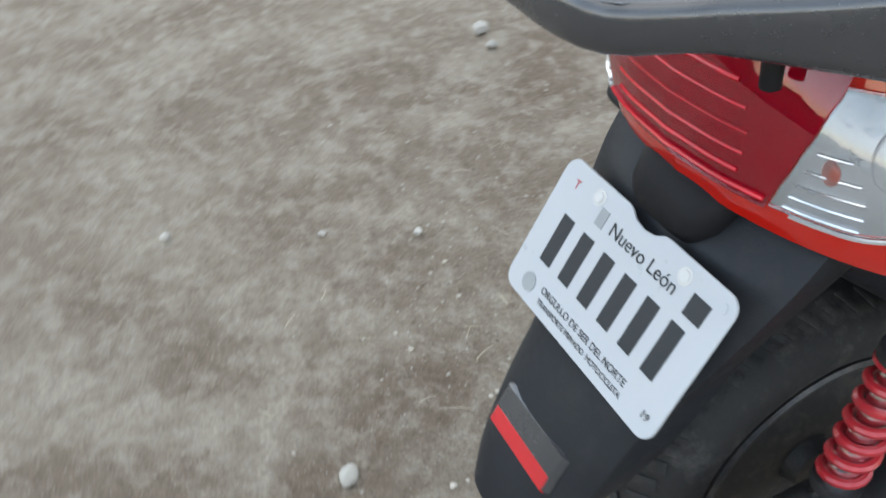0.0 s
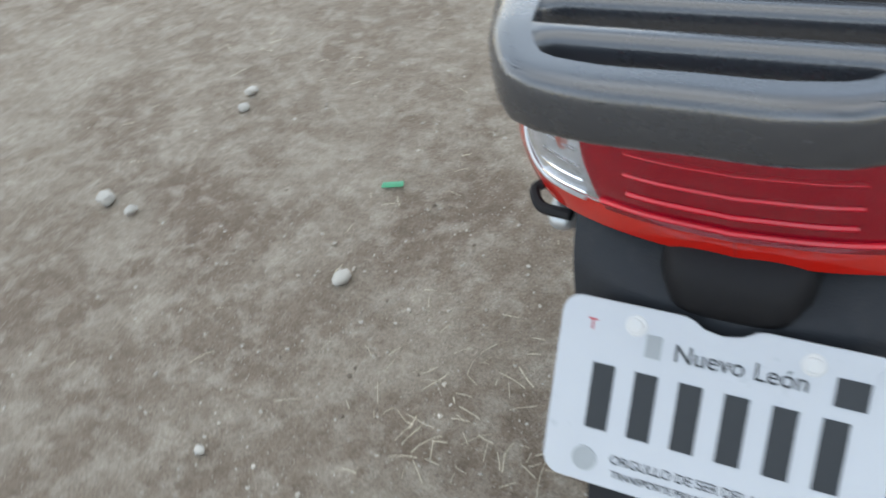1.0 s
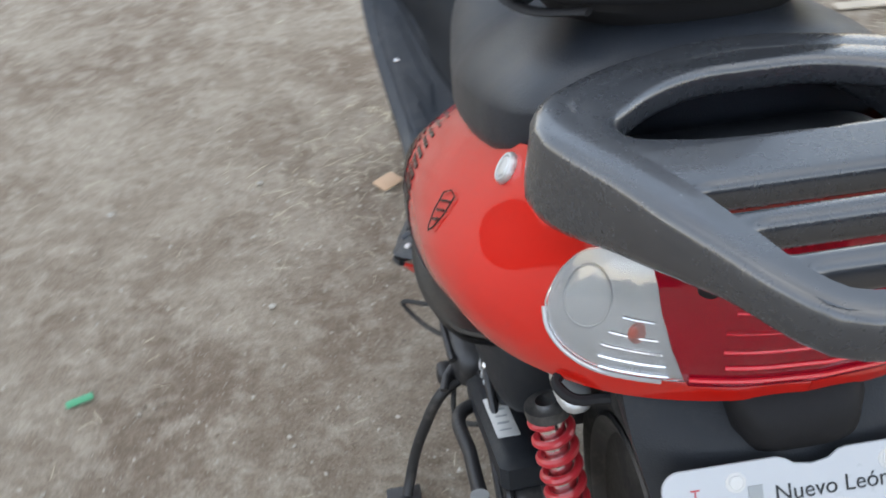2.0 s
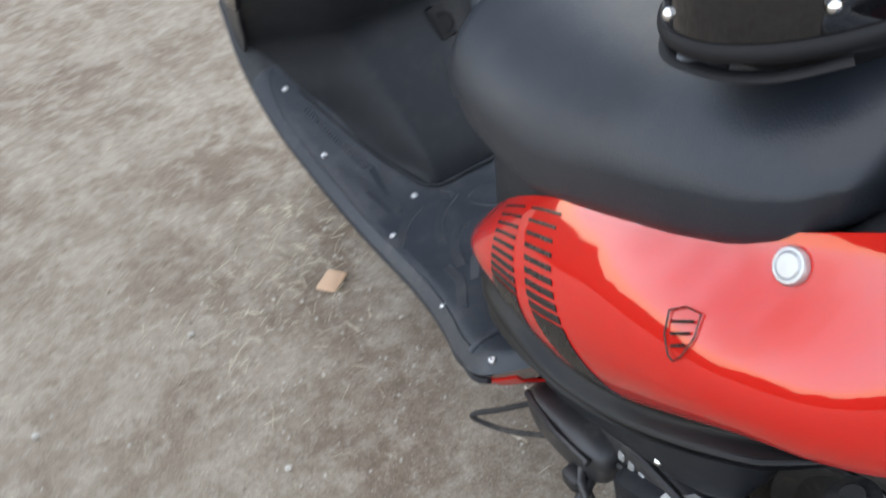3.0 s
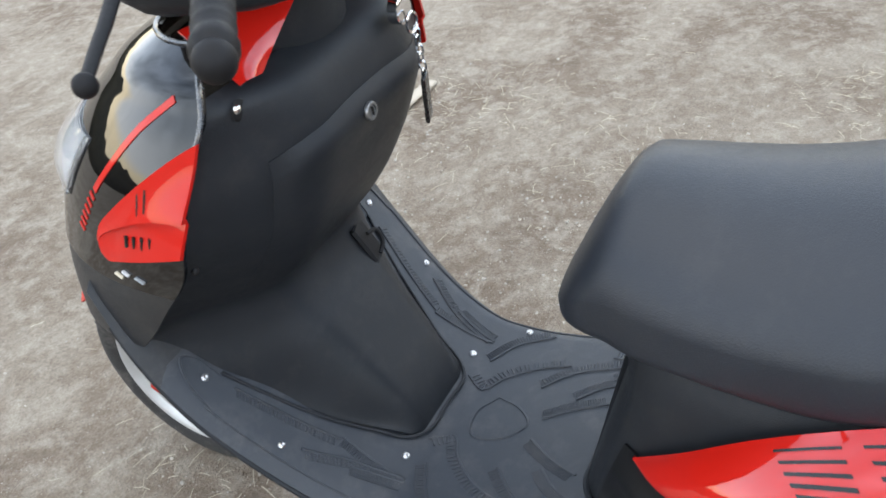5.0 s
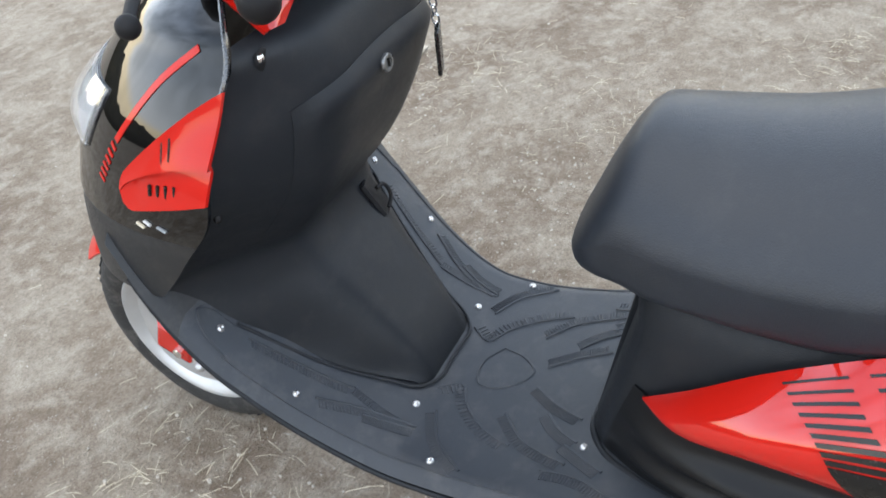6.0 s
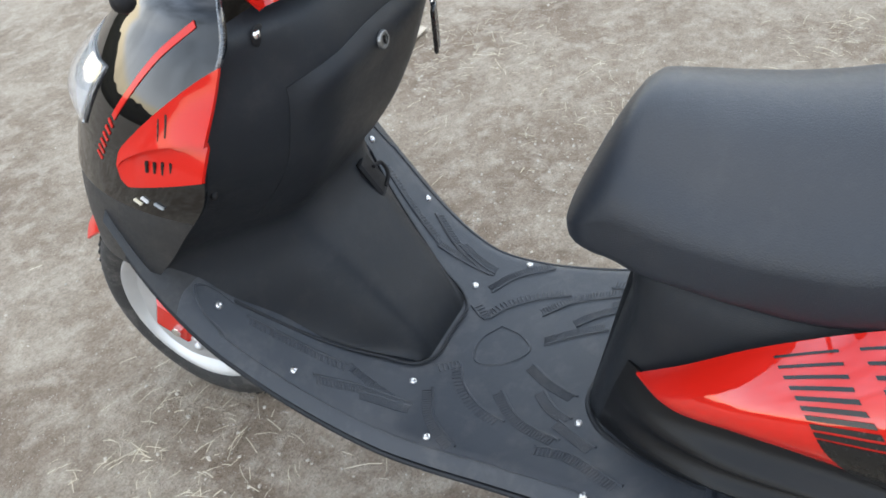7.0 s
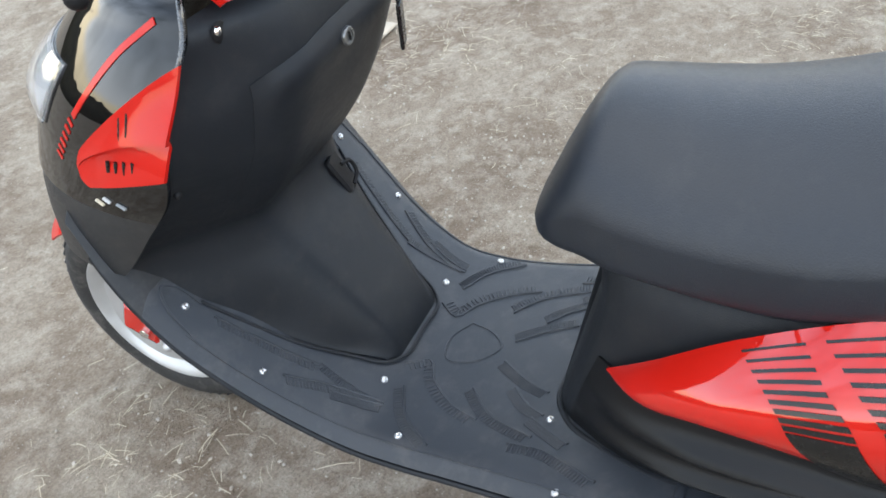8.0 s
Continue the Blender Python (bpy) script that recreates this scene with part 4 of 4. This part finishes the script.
# raised grip pattern of the mat
GRIP = [[(0.129, 0.072), (0.131, 0.040), (0.134, -0.016)], [(0.156, 0.048), (0.146, 0.019), (0.137, -0.017)], [(0.099, -0.028), (0.143, -0.053), (0.177, -0.100)], [(0.062, -0.012), (0.044, -0.042), (0.073, -0.061), (0.106, -0.101), (0.123, -0.145)],
        [(0.073, -0.119), (0.107, -0.153), (0.135, -0.225)], [(0.061, -0.175), (0.085, -0.200), (0.100, -0.228)], [(0.019, -0.143), (0.044, -0.181), (0.062, -0.222)], [(0.178, 0.176), (0.162, 0.141), (0.133, 0.072)], [(0.178, 0.097), (0.150, 0.053), (0.131, -0.010)], [(0.105, -0.213), (0.139, -0.273)], [(0.149, -0.198), (0.150, -0.234), (0.188, -0.322)]]
for side in (-1, 1):
    for line in GRIP:
        c = curve_through([(side * x, y, 0) for x, y in line], 16)
        c[:, 2] = [floor_at(x, y) + 0.0002 for x, y in c[:, :2]]
        ridge = part("grip_line", tube(c, 0.0021, 6), MAT, scooter)
        d = np.gradient(c, axis=0)
        ribs = []
        for k in np.linspace(0.5, 14, 27):
            i = int(k)
            t = d[i] / np.linalg.norm(d[i])
            q = c[i] + (c[min(i + 1, 15)] - c[i]) * (k - i)
            e = q + np.array((-t[1] * side, t[0] * side, 0)) * 0.014
            e[2] = floor_at(e[0], e[1])
            ribs.append(tube([q, e], 0.0014, 5))
        part("grip_rib", joined(*ribs), MAT, ridge)
mark = curve_through([(0.040, -0.070, 0), (0.004, -0.052, 0), (-0.034, -0.062, 0), (-0.026, -0.104, 0), (0.004, -0.128, 0), (0.030, -0.104, 0), (0.040, -0.070, 0)], 40)
mark[:, 2] = [floor_at(x, y) for x, y in mark[:, :2]]
part("mat_emblem", tube(mark, 0.0017, 6), MAT, scooter, "raised shield emblem")

# glove box lid with its lock
lid = []
for v in np.linspace(0, 1, 22):
    row = []
    for x in np.linspace(-0.146, 0.146, 33):
        top = 0.764 - 0.016 * (abs(x) / 0.146) ** 2
        bottom = 0.548 + 0.02 * (abs(x) / 0.146) ** 2
        z = bottom + (top - bottom) * v
        w = smooth_at(INNER, z)[0][3]
        swell = min(1.0, max(0.0, (v - 0.35) / 0.6))
        dx, dz = 0.146 - abs(x), (1 - v) * 0.2
        edge = min(dx, dz) if max(dx, dz) > 0.03 else max(0.0, 0.03 - math.hypot(0.03 - dx, 0.03 - dz))
        edge = min(1.0, max(0.0, edge / 0.016))
        q = inner_at(x / w, z)
        row.append((q[0], q[1] - 0.001 - 0.0095 * edge * edge * (3 - 2 * edge) * swell * swell * (3 - 2 * swell), q[2]))
    lid.append(row)
cover = part("glove_box_lid", sheet(np.array(lid), 0.003, (0, 0.3, 0.65)), PLASTIC, scooter, "black glove box lid", 50)
q, f = lathe([(0.0, 0.0105), (0.003, 0.0105), (0.0042, 0.0095), (0.0042, 0.007), (0.0025, 0.0066), (0.0035, 0.0001)], 24, "y", closed=False)
part("lock", (q * (1, -1, 1) + (-0.016, -0.0075, 0.739), f), LOCK, cover, "dull steel lock barrel")
part("keyhole", slab((0.002, 0.003, 0.010), (-0.016, -0.0118, 0.739), None, 0.0006), STRIPE, cover)
for x, z in ((0.156, 0.811), (0.222, 0.655)):
    for side in (-1, 1):
        w = smooth_at(INNER, z)[0][3]
        c = inner_at(side * x / w, z)
        if z > 0.7:
            part("screw_recess", blob((c[0] + side * -0.004, c[1] - 0.0005, c[2] - 0.003), (0.012, 0.0022, 0.011), 16, 8), BLACK_MATT, scooter)
        part("screw", blob((c[0], c[1] - 0.002, c[2]), (0.0052, 0.004, 0.0052), 12, 8), CHROME if z > 0.7 else BLACK_MATT, scooter, "small chrome screw" if z > 0.7 else "small black screw")
latch = part("tunnel_latch", slab((0.040, 0.008, 0.062), (0.074, 0.119, 0.478), pose(0, 0, 0, -24, 0, 22), 0.004), BLACK_MATT, scooter, "black hook on the tunnel")
part("hook_loop", tube(curve_through([(0.066, 0.108, 0.497), (0.084, 0.107, 0.492), (0.086, 0.101, 0.472), (0.072, 0.099, 0.462)], 16), 0.003, 8), BLACK_MATT, latch)

# handlebar with its cover, grips and levers
bar = part("handlebar_cover", loft([[(w * math.copysign(abs(math.cos(a)) ** 0.8, math.cos(a)), y + d * math.sin(a) * 0.6, z + h * math.copysign(abs(math.sin(a)) ** 0.8, math.sin(a))) for a in np.linspace(0, 2 * np.pi, 30, endpoint=False)]
                                    for y, z, w, h, d in ((-0.035, 0.93, 0.05, 0.02, 0.01), (-0.03, 0.935, 0.13, 0.04, 0.02), (0.01, 0.945, 0.19, 0.055, 0.03), (0.08, 0.945, 0.20, 0.06, 0.03), (0.15, 0.935, 0.16, 0.055, 0.03), (0.20, 0.92, 0.09, 0.03, 0.01))]), PLASTIC, scooter, "black handlebar cover", 60)
part("steering_neck", loft([[(0.075 * math.cos(a), 0.085 + 0.055 * math.sin(a) - 0.10 * (z - 0.80), z) for a in np.linspace(0, 2 * np.pi, 20, endpoint=False)] for z in (0.78, 0.84, 0.90)]), PLASTIC, scooter)
flap = np.array([[(-0.146 + u * (0.03 + 0.095 * v), 0.033 - 0.014 * u * v + 0.055 * (1 - u) * v, 0.830 + v * (0.050 + 0.018 * u)) for u in np.linspace(0, 1, 10)] for v in np.linspace(0, 1, 10)])
twins("cover_wing", sheet(flap, 0.004), RED, scooter, "red wing of the handlebar cover")
for side in (-1, 1):
    c = curve_through([(0, 0.02, 0.965), (side * 0.12, -0.005, 0.972), (side * 0.185, -0.035, 0.968)], 12)
    part("handlebar_tube", tube(c, 0.011, 12), DARK, bar)
    g0, g1 = np.array((side * 0.180, -0.020, 0.972)), np.array((side * 0.305, -0.117, 0.944))
    pts_g = [g0 + (g1 - g0) * k for k in np.linspace(0, 1, 26)]
    radii = [0.0160 if i % 3 else 0.0148 for i in range(26)]
    radii[-3:] = [0.0175, 0.0175, 0.014]
    part("grip", tube(pts_g, radii, 18), BLACK_MATT, bar, "ribbed black rubber grip")
    part("bar_end", blob(g1 + (g1 - g0) * 0.03, (0.0155, 0.0155, 0.0155), 16, 12), BLACK_MATT, bar)
    lv = curve_through([(side * 0.150, 0.045, 0.962), (side * 0.205, 0.055, 0.956), (side * 0.275, 0.020, 0.942), (side * 0.328, -0.012, 0.931)], 24)
    part("brake_lever", tube(lv, np.linspace(0.0075, 0.0055, 24), 10, 0.8), BLACK_MATT, bar, "black brake lever")
    part("lever_ball", blob((side * 0.334, -0.017, 0.930), (0.0095, 0.0095, 0.0095), 14, 10), BLACK_MATT, bar)
part("ignition_lock", lathe([(0.0, 0.016), (-0.012, 0.016), (-0.014, 0.012), (-0.014, 0.0001)], 20, "y", (0.078, 0.000, 0.812)), CHROME, scooter, "chrome ignition lock")

# rear wheel and drive unit
rear = new("rear_wheel")
rear.parent = scooter
REAR_AT = (0.0, -0.850, 0.200)
wheel_parts(rear, REAR_AT, DARK, CASE)
for centre, host in ((WHEEL_AT, wheel), (REAR_AT, rear)):
    blocks = []
    for k in range(56):
        a = 2 * math.pi * k / 56
        for side in (-1, 1):
            t = pose(0, 0, 0, math.degrees(a), 0, 0) @ pose(side * 0.017, 0, 0.2040, 0, side * 22, 24 * side)
            b = slab((0.026, 0.013, 0.0026), (0, 0, 0), None, 0.0008)
            v = np.array([t @ Vector(c) for c in b[0]]) + np.array(centre)
            blocks.append((v, b[1]))
    tagged(part("tread", joined(*blocks), RUBBER, host), kind="stuff")
def case_x(y):
    return -0.150 - 0.045 * (-0.46 - y)


unit = part("drive_case", loft([[(case_x(y) + 0.030 + 0.036 * math.copysign(abs(math.cos(a)) ** 0.5, math.cos(a)), y, z + h * math.copysign(abs(math.sin(a)) ** 0.5, math.sin(a))) for a in np.linspace(0, 2 * np.pi, 28, endpoint=False)]
                                for y, z, h in ((-0.44, 0.235, 0.02), (-0.455, 0.235, 0.045), (-0.50, 0.236, 0.055), (-0.62, 0.230, 0.052), (-0.76, 0.228, 0.052), (-0.85, 0.228, 0.060), (-0.90, 0.225, 0.052), (-0.925, 0.222, 0.02))]), CASE, scooter, "dark cast drive case", 50)
for dx, dz in ((-0.002, 0.050), (0.036, 0.054), (-0.008, 0.0)):
    part("case_ridge", tube([(case_x(y) + dx, y, 0.230 + dz) for y in np.linspace(-0.455, -0.90, 16)], 0.0055, 8), CASE, unit)
part("engine_cover", blob((-0.118, -0.590, 0.338), (0.055, 0.175, 0.066), 28, 16, 4.0, pose(0, 0, 0, -12, 0, 3)), PLASTIC, scooter, "dark plastic engine cover")
box = part("air_box", slab((0.056, 0.230, 0.040), (-0.152, -0.715, 0.262), pose(0, 0, 0, -20, 0, 2), 0.008), PLASTIC, scooter, "black air filter box")
tag = part("paper_tag", slab((0.026, 0.094, 0.0015), (-0.158, -0.722, 0.2868), pose(0, 0, 0, -20, 0, 2), 0.0004), LABEL, box, "white paper label")
for k in range(5):
    part("print_bar", slab((0.014, 0.0025 + 0.0015 * (k % 2), 0.0008), (-0.158, -0.692 - 0.015 * k, 0.2770 + 0.00546 * k), pose(0, 0, 0, -20, 0, 2), 0.0002), GREY_INK, tag)
for k in range(6):
    y = -0.60 - 0.018 * k
    part("cast_mark", slab((0.003, 0.010, 0.012), (case_x(y) - 0.006, y, 0.252), pose(0, 0, 0, 0, 12, 0), 0.001), ALLOY, unit)
for x, y, z in ((-0.137, -0.591, 0.286), (-0.150, -0.50, 0.290), (-0.165, -0.672, 0.322), (-0.170, -0.80, 0.283), (-0.172, -0.88, 0.280)):
    part("case_bolt", blob((x, y, z), (0.006, 0.006, 0.005), 10, 8), CHROME, unit)
part("spring_bracket", blob((-0.206, -0.560, 0.205), (0.012, 0.016, 0.014), 14, 10, 3.0), DARK, unit)
part("bracket_arm", tube([(-0.185, -0.555, 0.222), (-0.206, -0.572, 0.212), (-0.212, -0.592, 0.205)], 0.006, 10), CASE, unit)
part("lower_case", blob((-0.168, -0.515, 0.224), (0.032, 0.080, 0.040), 24, 14, 3.0), CASE, unit)
part("lower_ridge", tube([(-0.190, -0.45, 0.250), (-0.200, -0.52, 0.252), (-0.196, -0.58, 0.246)], 0.005, 8), CASE, unit)
side_stand = part("side_stand", tube(curve_through([(-0.170, -0.560, 0.200), (-0.205, -0.575, 0.192), (-0.245, -0.580, 0.120), (-0.275, -0.590, 0.020), (-0.280, -0.600, 0.008)], 24), 0.008, 10), DARK, unit, "black side stand")
part("stand_foot", slab((0.050, 0.035, 0.006), (-0.285, -0.600, 0.006), None, 0.002), DARK, side_stand)
lever = part("kick_lever", tube(curve_through([(-0.170, -0.640, 0.225), (-0.192, -0.650, 0.228), (-0.198, -0.740, 0.245), (-0.198, -0.815, 0.262)], 24), 0.009, 10), DARK, unit, "black kick start lever")
part("pedal", tube([(-0.200, -0.818, 0.278), (-0.201, -0.832, 0.228)], 0.0105, 12), ALLOY, lever, "pale metal pedal shank")
part("pedal_rubber", tube([(-0.201, -0.834, 0.224), (-0.203, -0.858, 0.172)], 0.013, 12), RUBBER, lever)
for k, line in enumerate(([(-0.17, -0.47, 0.24), (-0.215, -0.425, 0.215), (-0.247, -0.385, 0.185), (-0.235, -0.40, 0.175), (-0.17, -0.50, 0.19)], [(-0.12, -0.44, 0.30), (-0.16, -0.52, 0.31), (-0.15, -0.62, 0.30), (-0.11, -0.72, 0.32)], [(-0.14, -0.46, 0.25), (-0.19, -0.55, 0.20), (-0.20, -0.61, 0.17), (-0.15, -0.66, 0.20)])):
    part("cable", tube(curve_through(line, 28), 0.0038, 8), RUBBER, unit)
part("engine_block", slab((0.15, 0.22, 0.16), (0.0, -0.56, 0.25), None, 0.02), CASE, scooter, "dark engine block")
for k in range(7):
    part("fin", slab((0.17, 0.004, 0.13), (0.0, -0.47 - 0.012 * k, 0.26), None, 0.001), CASE, scooter)
part("stand", joined(tube([(-0.10, -0.50, 0.20), (-0.14, -0.56, 0.012)], 0.012, 10), tube([(0.10, -0.50, 0.20), (0.14, -0.56, 0.012)], 0.012, 10), tube([(-0.11, -0.53, 0.10), (0.11, -0.53, 0.10)], 0.010, 10)), DARK, scooter, "black centre stand")
muffler = part("muffler", lathe([(0.0, 0.012), (0.005, 0.042), (0.05, 0.052), (0.26, 0.052), (0.30, 0.040), (0.305, 0.012)], 28, "y", (0.150, -1.06, 0.27)), DARK, scooter, "dark exhaust muffler")
part("heat_shield", lathe([(0.06, 0.0545), (0.24, 0.0545), (0.24, 0.0575), (0.06, 0.0575)], 28, "y", (0.150, -1.06, 0.27)), CASE, muffler)


def shock(top, bottom):
    top, bottom = np.array(top), np.array(bottom)
    d = bottom - top
    length = np.linalg.norm(d)
    d /= length
    e1 = np.cross(d, (1, 0, 0))
    e1 /= np.linalg.norm(e1)
    e2 = np.cross(d, e1)
    body = part("shock_absorber", tube([top + d * length * k for k in (-0.12, 0.0, 0.5, 1.0, 1.35)], [0.010, 0.012, 0.012, 0.015, 0.015], 14), CHROME, scooter, "shock absorber with a red coil spring")
    coil = [top + d * length * k + 0.0172 * (math.cos(a) * e1 + math.sin(a) * e2) for k, a in ((i / 180, 2 * math.pi * 6.5 * i / 180) for i in range(181))]
    part("spring", tube(coil, 0.0043, 8), SPRING, body, "red coil spring")
    part("spring_seat", tube([top - d * 0.012, top - d * 0.002], [0.021, 0.021], 18), DARK, body)
    part("spring_seat", tube([bottom, bottom + d * 0.010], [0.021, 0.021], 18), DARK, body)


shock((0.142, -0.918, 0.487), (0.132, -0.935, 0.345))
shock((-0.140, -0.880, 0.462), (-0.122, -0.912, 0.335))

# ---- loose things ----


def helmet():
    top = new("helmet")
    tagged(top, "glossy black open helmet lying on the scooter seat", "helmet")
    cx, cy = -0.002, -0.722
    rings = []
    for v in np.linspace(0, 1, 26):
        row = []
        for a in np.linspace(0, 2 * np.pi, 48, endpoint=False):
            base = 0.806 - 0.010 * math.sin(a)
            r = math.cos(v * math.pi / 2 * 0.985) ** 1.12
            row.append((cx + 0.143 * r * math.cos(a), cy + 0.099 * r * math.sin(a) + 0.01 * v, base + (0.985 - base) * math.sin(v * math.pi / 2) ** 0.95))
        rings.append(row)
    part("shell", loft(rings), GLOSS, top, "glossy black shell", 80)
    rim = [(cx + 0.143 * math.cos(a), cy + 0.100 * math.sin(a), 0.806 - 0.010 * math.sin(a)) for a in np.linspace(0, 2 * np.pi, 61)]
    part("rim_band", tube(rim, 0.0048, 10, 1.4), BLACK_MATT, top, "black rubber edge band")
    fl = [(cx + 0.1415 * math.cos(a), cy + 0.0985 * math.sin(a), 0.832 - 0.010 * math.sin(a)) for a in np.radians(np.linspace(20, 160, 30))]
    part("front_band", tube(fl, 0.0022, 8), BLACK_MATT, top)
    lining = [[(cx + k * 0.122 * math.cos(a), cy + k * 0.090 * math.sin(a), z) for a in np.linspace(0, 2 * np.pi, 32, endpoint=False)] for k, z in ((0.98, 0.812), (1.0, 0.796), (0.9, 0.782), (0.5, 0.772))]
    part("lining", loft(lining), BLACK_MATT, top)
    for a, z in ((164, 0.820), (226, 0.838)):
        c = (cx + 0.143 * math.cos(radians(a)), cy + 0.100 * math.sin(radians(a)), z)
        part("snap", blob(c, (0.005, 0.005, 0.005), 14, 10), CHROME, top, "chrome snap")
    strap = curve_through([(-0.118, -0.672, 0.800), (-0.138, -0.690, 0.790), (-0.142, -0.725, 0.790), (-0.128, -0.772, 0.795), (-0.095, -0.806, 0.804)], 24)
    part("strap", tube(strap, 0.0065, 8, 0.4), BLACK_MATT, top, "black webbing strap")
    part("buckle", slab((0.022, 0.036, 0.012), (-0.130, -0.716, 0.789), pose(0, 0, 0, 4, -22, 14), 0.003), RACK, top, "grey buckle")
    return top


helmet()

keys = new("key_ring")
tagged(keys, "key ring with a chain and leather tab in the ignition", "keys")
part("ring", tube([(0.074 + 0.011 * math.cos(a), -0.022, 0.800 + 0.011 * math.sin(a)) for a in np.linspace(0, 2 * np.pi, 25)], 0.0016, 6), CHROME, keys)
for k in range(6):
    z = 0.788 - 0.010 * k
    link = [(0.076 + (0.0045 * math.cos(a) if k % 2 else 0), -0.024 + (0 if k % 2 else 0.0045 * math.cos(a)), z + 0.0065 * math.sin(a)) for a in np.linspace(0, 2 * np.pi, 15)]
    part("link", tube(link, 0.0013, 6), CHROME, keys)
part("tab", slab((0.026, 0.005, 0.058), (0.071, -0.025, 0.712), pose(0, 0, 0, 4, -3, 20), 0.002), STRIPE, keys, "dark leather tab")


def rough_stone(name, at, size, material, seed, label, category, group=""):
    rng = random.Random(seed)
    p, f = blob((0, 0, 0), (1, 1, 1), 14, 9)
    off = Vector((rng.uniform(0, 50), rng.uniform(0, 50), rng.uniform(0, 50)))
    p = np.array([np.array(c) * (1 + 0.35 * noise.noise(Vector(c) * 1.3 + off)) for c in p]) * (size[0] / 2, size[1] / 2, size[2] / 2)
    a = rng.uniform(0, 6.28)
    rot = np.array([[math.cos(a), -math.sin(a), 0], [math.sin(a), math.cos(a), 0], [0, 0, 1]])
    p = p @ rot.T + (at[0], at[1], size[2] * 0.32)
    return tagged(part(name, (p, f), material, None, label, 50), category=category, group=group)


STONES = [(-0.753, -0.574, 0.038), (-1.327, -0.118, 0.032), (-1.356, -0.046, 0.034), (-1.405, -0.507, 0.046), (-0.325, -1.263, 0.034), (-1.319, -0.522, 0.030), (-0.761, -0.965, 0.020), (-0.999, -1.381, 0.022), (-0.851, -1.119, 0.016), (-0.484, -0.127, 0.014), (-0.841, 0.257, 0.016), (-0.519, 0.306, 0.014)]
for k, (x, y, s) in enumerate(STONES):
    rough_stone("stone", (x, y), (s, s * 0.8, s * 0.6), STONE, 10 + k, "pale rounded stone lying on the earth", "stone", "stones on the ground")
tagged(part("clay_shard", slab((0.055, 0.045, 0.010), (-0.233, 0.243, 0.004), pose(0, 0, 0, 3, -4, 35), 0.004), CHIP, None, "flat ochre clay shard lying on the earth"), category="shard")
tagged(part("wood_strip", slab((0.290, 0.040, 0.010), (1.245, 0.824, 0.006), pose(0, 0, 0, 0, 1, -2), 0.003), WOOD, None, "weathered wooden strip lying on the earth"), category="wood strip")
tagged(part("plastic_scrap", slab((0.045, 0.016, 0.004), (-0.805, -0.302, 0.004), pose(0, 0, 0, 4, 0, 20), 0.0015), GREEN, None, "small green plastic scrap on the earth"), category="litter")

# gravel and straw
rng = np.random.default_rng(4)


def pebble(k):
    p, f = blob((0, 0, 0), (1, 1, 1), 6, 4)
    turn = np.random.default_rng(50 + k)
    return p * (1 + 0.22 * turn.standard_normal((len(p), 1))), f


KINDS = [pebble(k) for k in range(6)]
HEAPS = ((-0.35, 0.10), (-0.20, 0.42), (-0.42, -0.25), (0.55, 0.25), (0.95, 0.10), (-0.30, -0.85), (-0.75, -0.75), (0.85, 0.62))
for name, material, count, tell in (("gravel", GRIT, 4200, "fine pale gravel scattered over the earth"), ("dark_gravel", CLOD, 900, "small brown clods scattered over the earth")):
    bodies = []
    for k in range(count):
        if k % 3:
            c = HEAPS[k % 8]
            x, y = rng.normal(c[0], 0.26), rng.normal(c[1], 0.24)
        else:
            x, y = rng.normal(-0.1, 1.1), rng.normal(0.0, 1.0)
        s = 0.0009 + 0.0034 * rng.random() ** 5
        base_p, base_f = KINDS[k % 6]
        a = rng.uniform(0, 6.28)
        q = base_p * (s * rng.uniform(0.8, 1.5), s * rng.uniform(0.7, 1.2), s * rng.uniform(0.5, 0.9))
        q = q @ np.array([[math.cos(a), -math.sin(a), 0], [math.sin(a), math.cos(a), 0], [0, 0, 1]]).T
        bodies.append((q + (x, y, s * 0.2 - 0.002), base_f))
    tagged(part(name, joined(*bodies), material, None, tell, 30), category="gravel", kind="stuff")
bodies = []
TUFTS = ((1.118, 0.116), (-0.154, 0.544), (1.55, -0.36), (1.264, 0.508), (1.236, 0.728), (1.22, -0.453), (-0.404, -0.79), (-0.33, 0.26), (-0.229, 0.40))
for k in range(1050):
    if k % 4:
        c = TUFTS[k % 9]
        x, y = rng.normal(c[0], 0.13), rng.normal(c[1], 0.11)
    else:
        x, y = rng.uniform(-1.6, 2.2), rng.uniform(-1.4, 1.6)
    a, l = rng.uniform(0, 6.28), rng.uniform(0.008, 0.030) + 0.035 * rng.random() ** 3
    bend = rng.normal(0, 0.28)
    q, line = np.array((x, y, 0.0015)), []
    for i in range(4):
        line.append(q.copy())
        q = q + np.array((math.cos(a), math.sin(a), 0.10 * (1 if i < 2 else -1))) * l / 3
        a += bend / 3
    bodies.append(tube(line, rng.uniform(0.0004, 0.0009), 4))
tagged(part("straw", joined(*bodies), STRAW, None, "dry straw stalks scattered over the earth", 30), category="straw", kind="stuff")
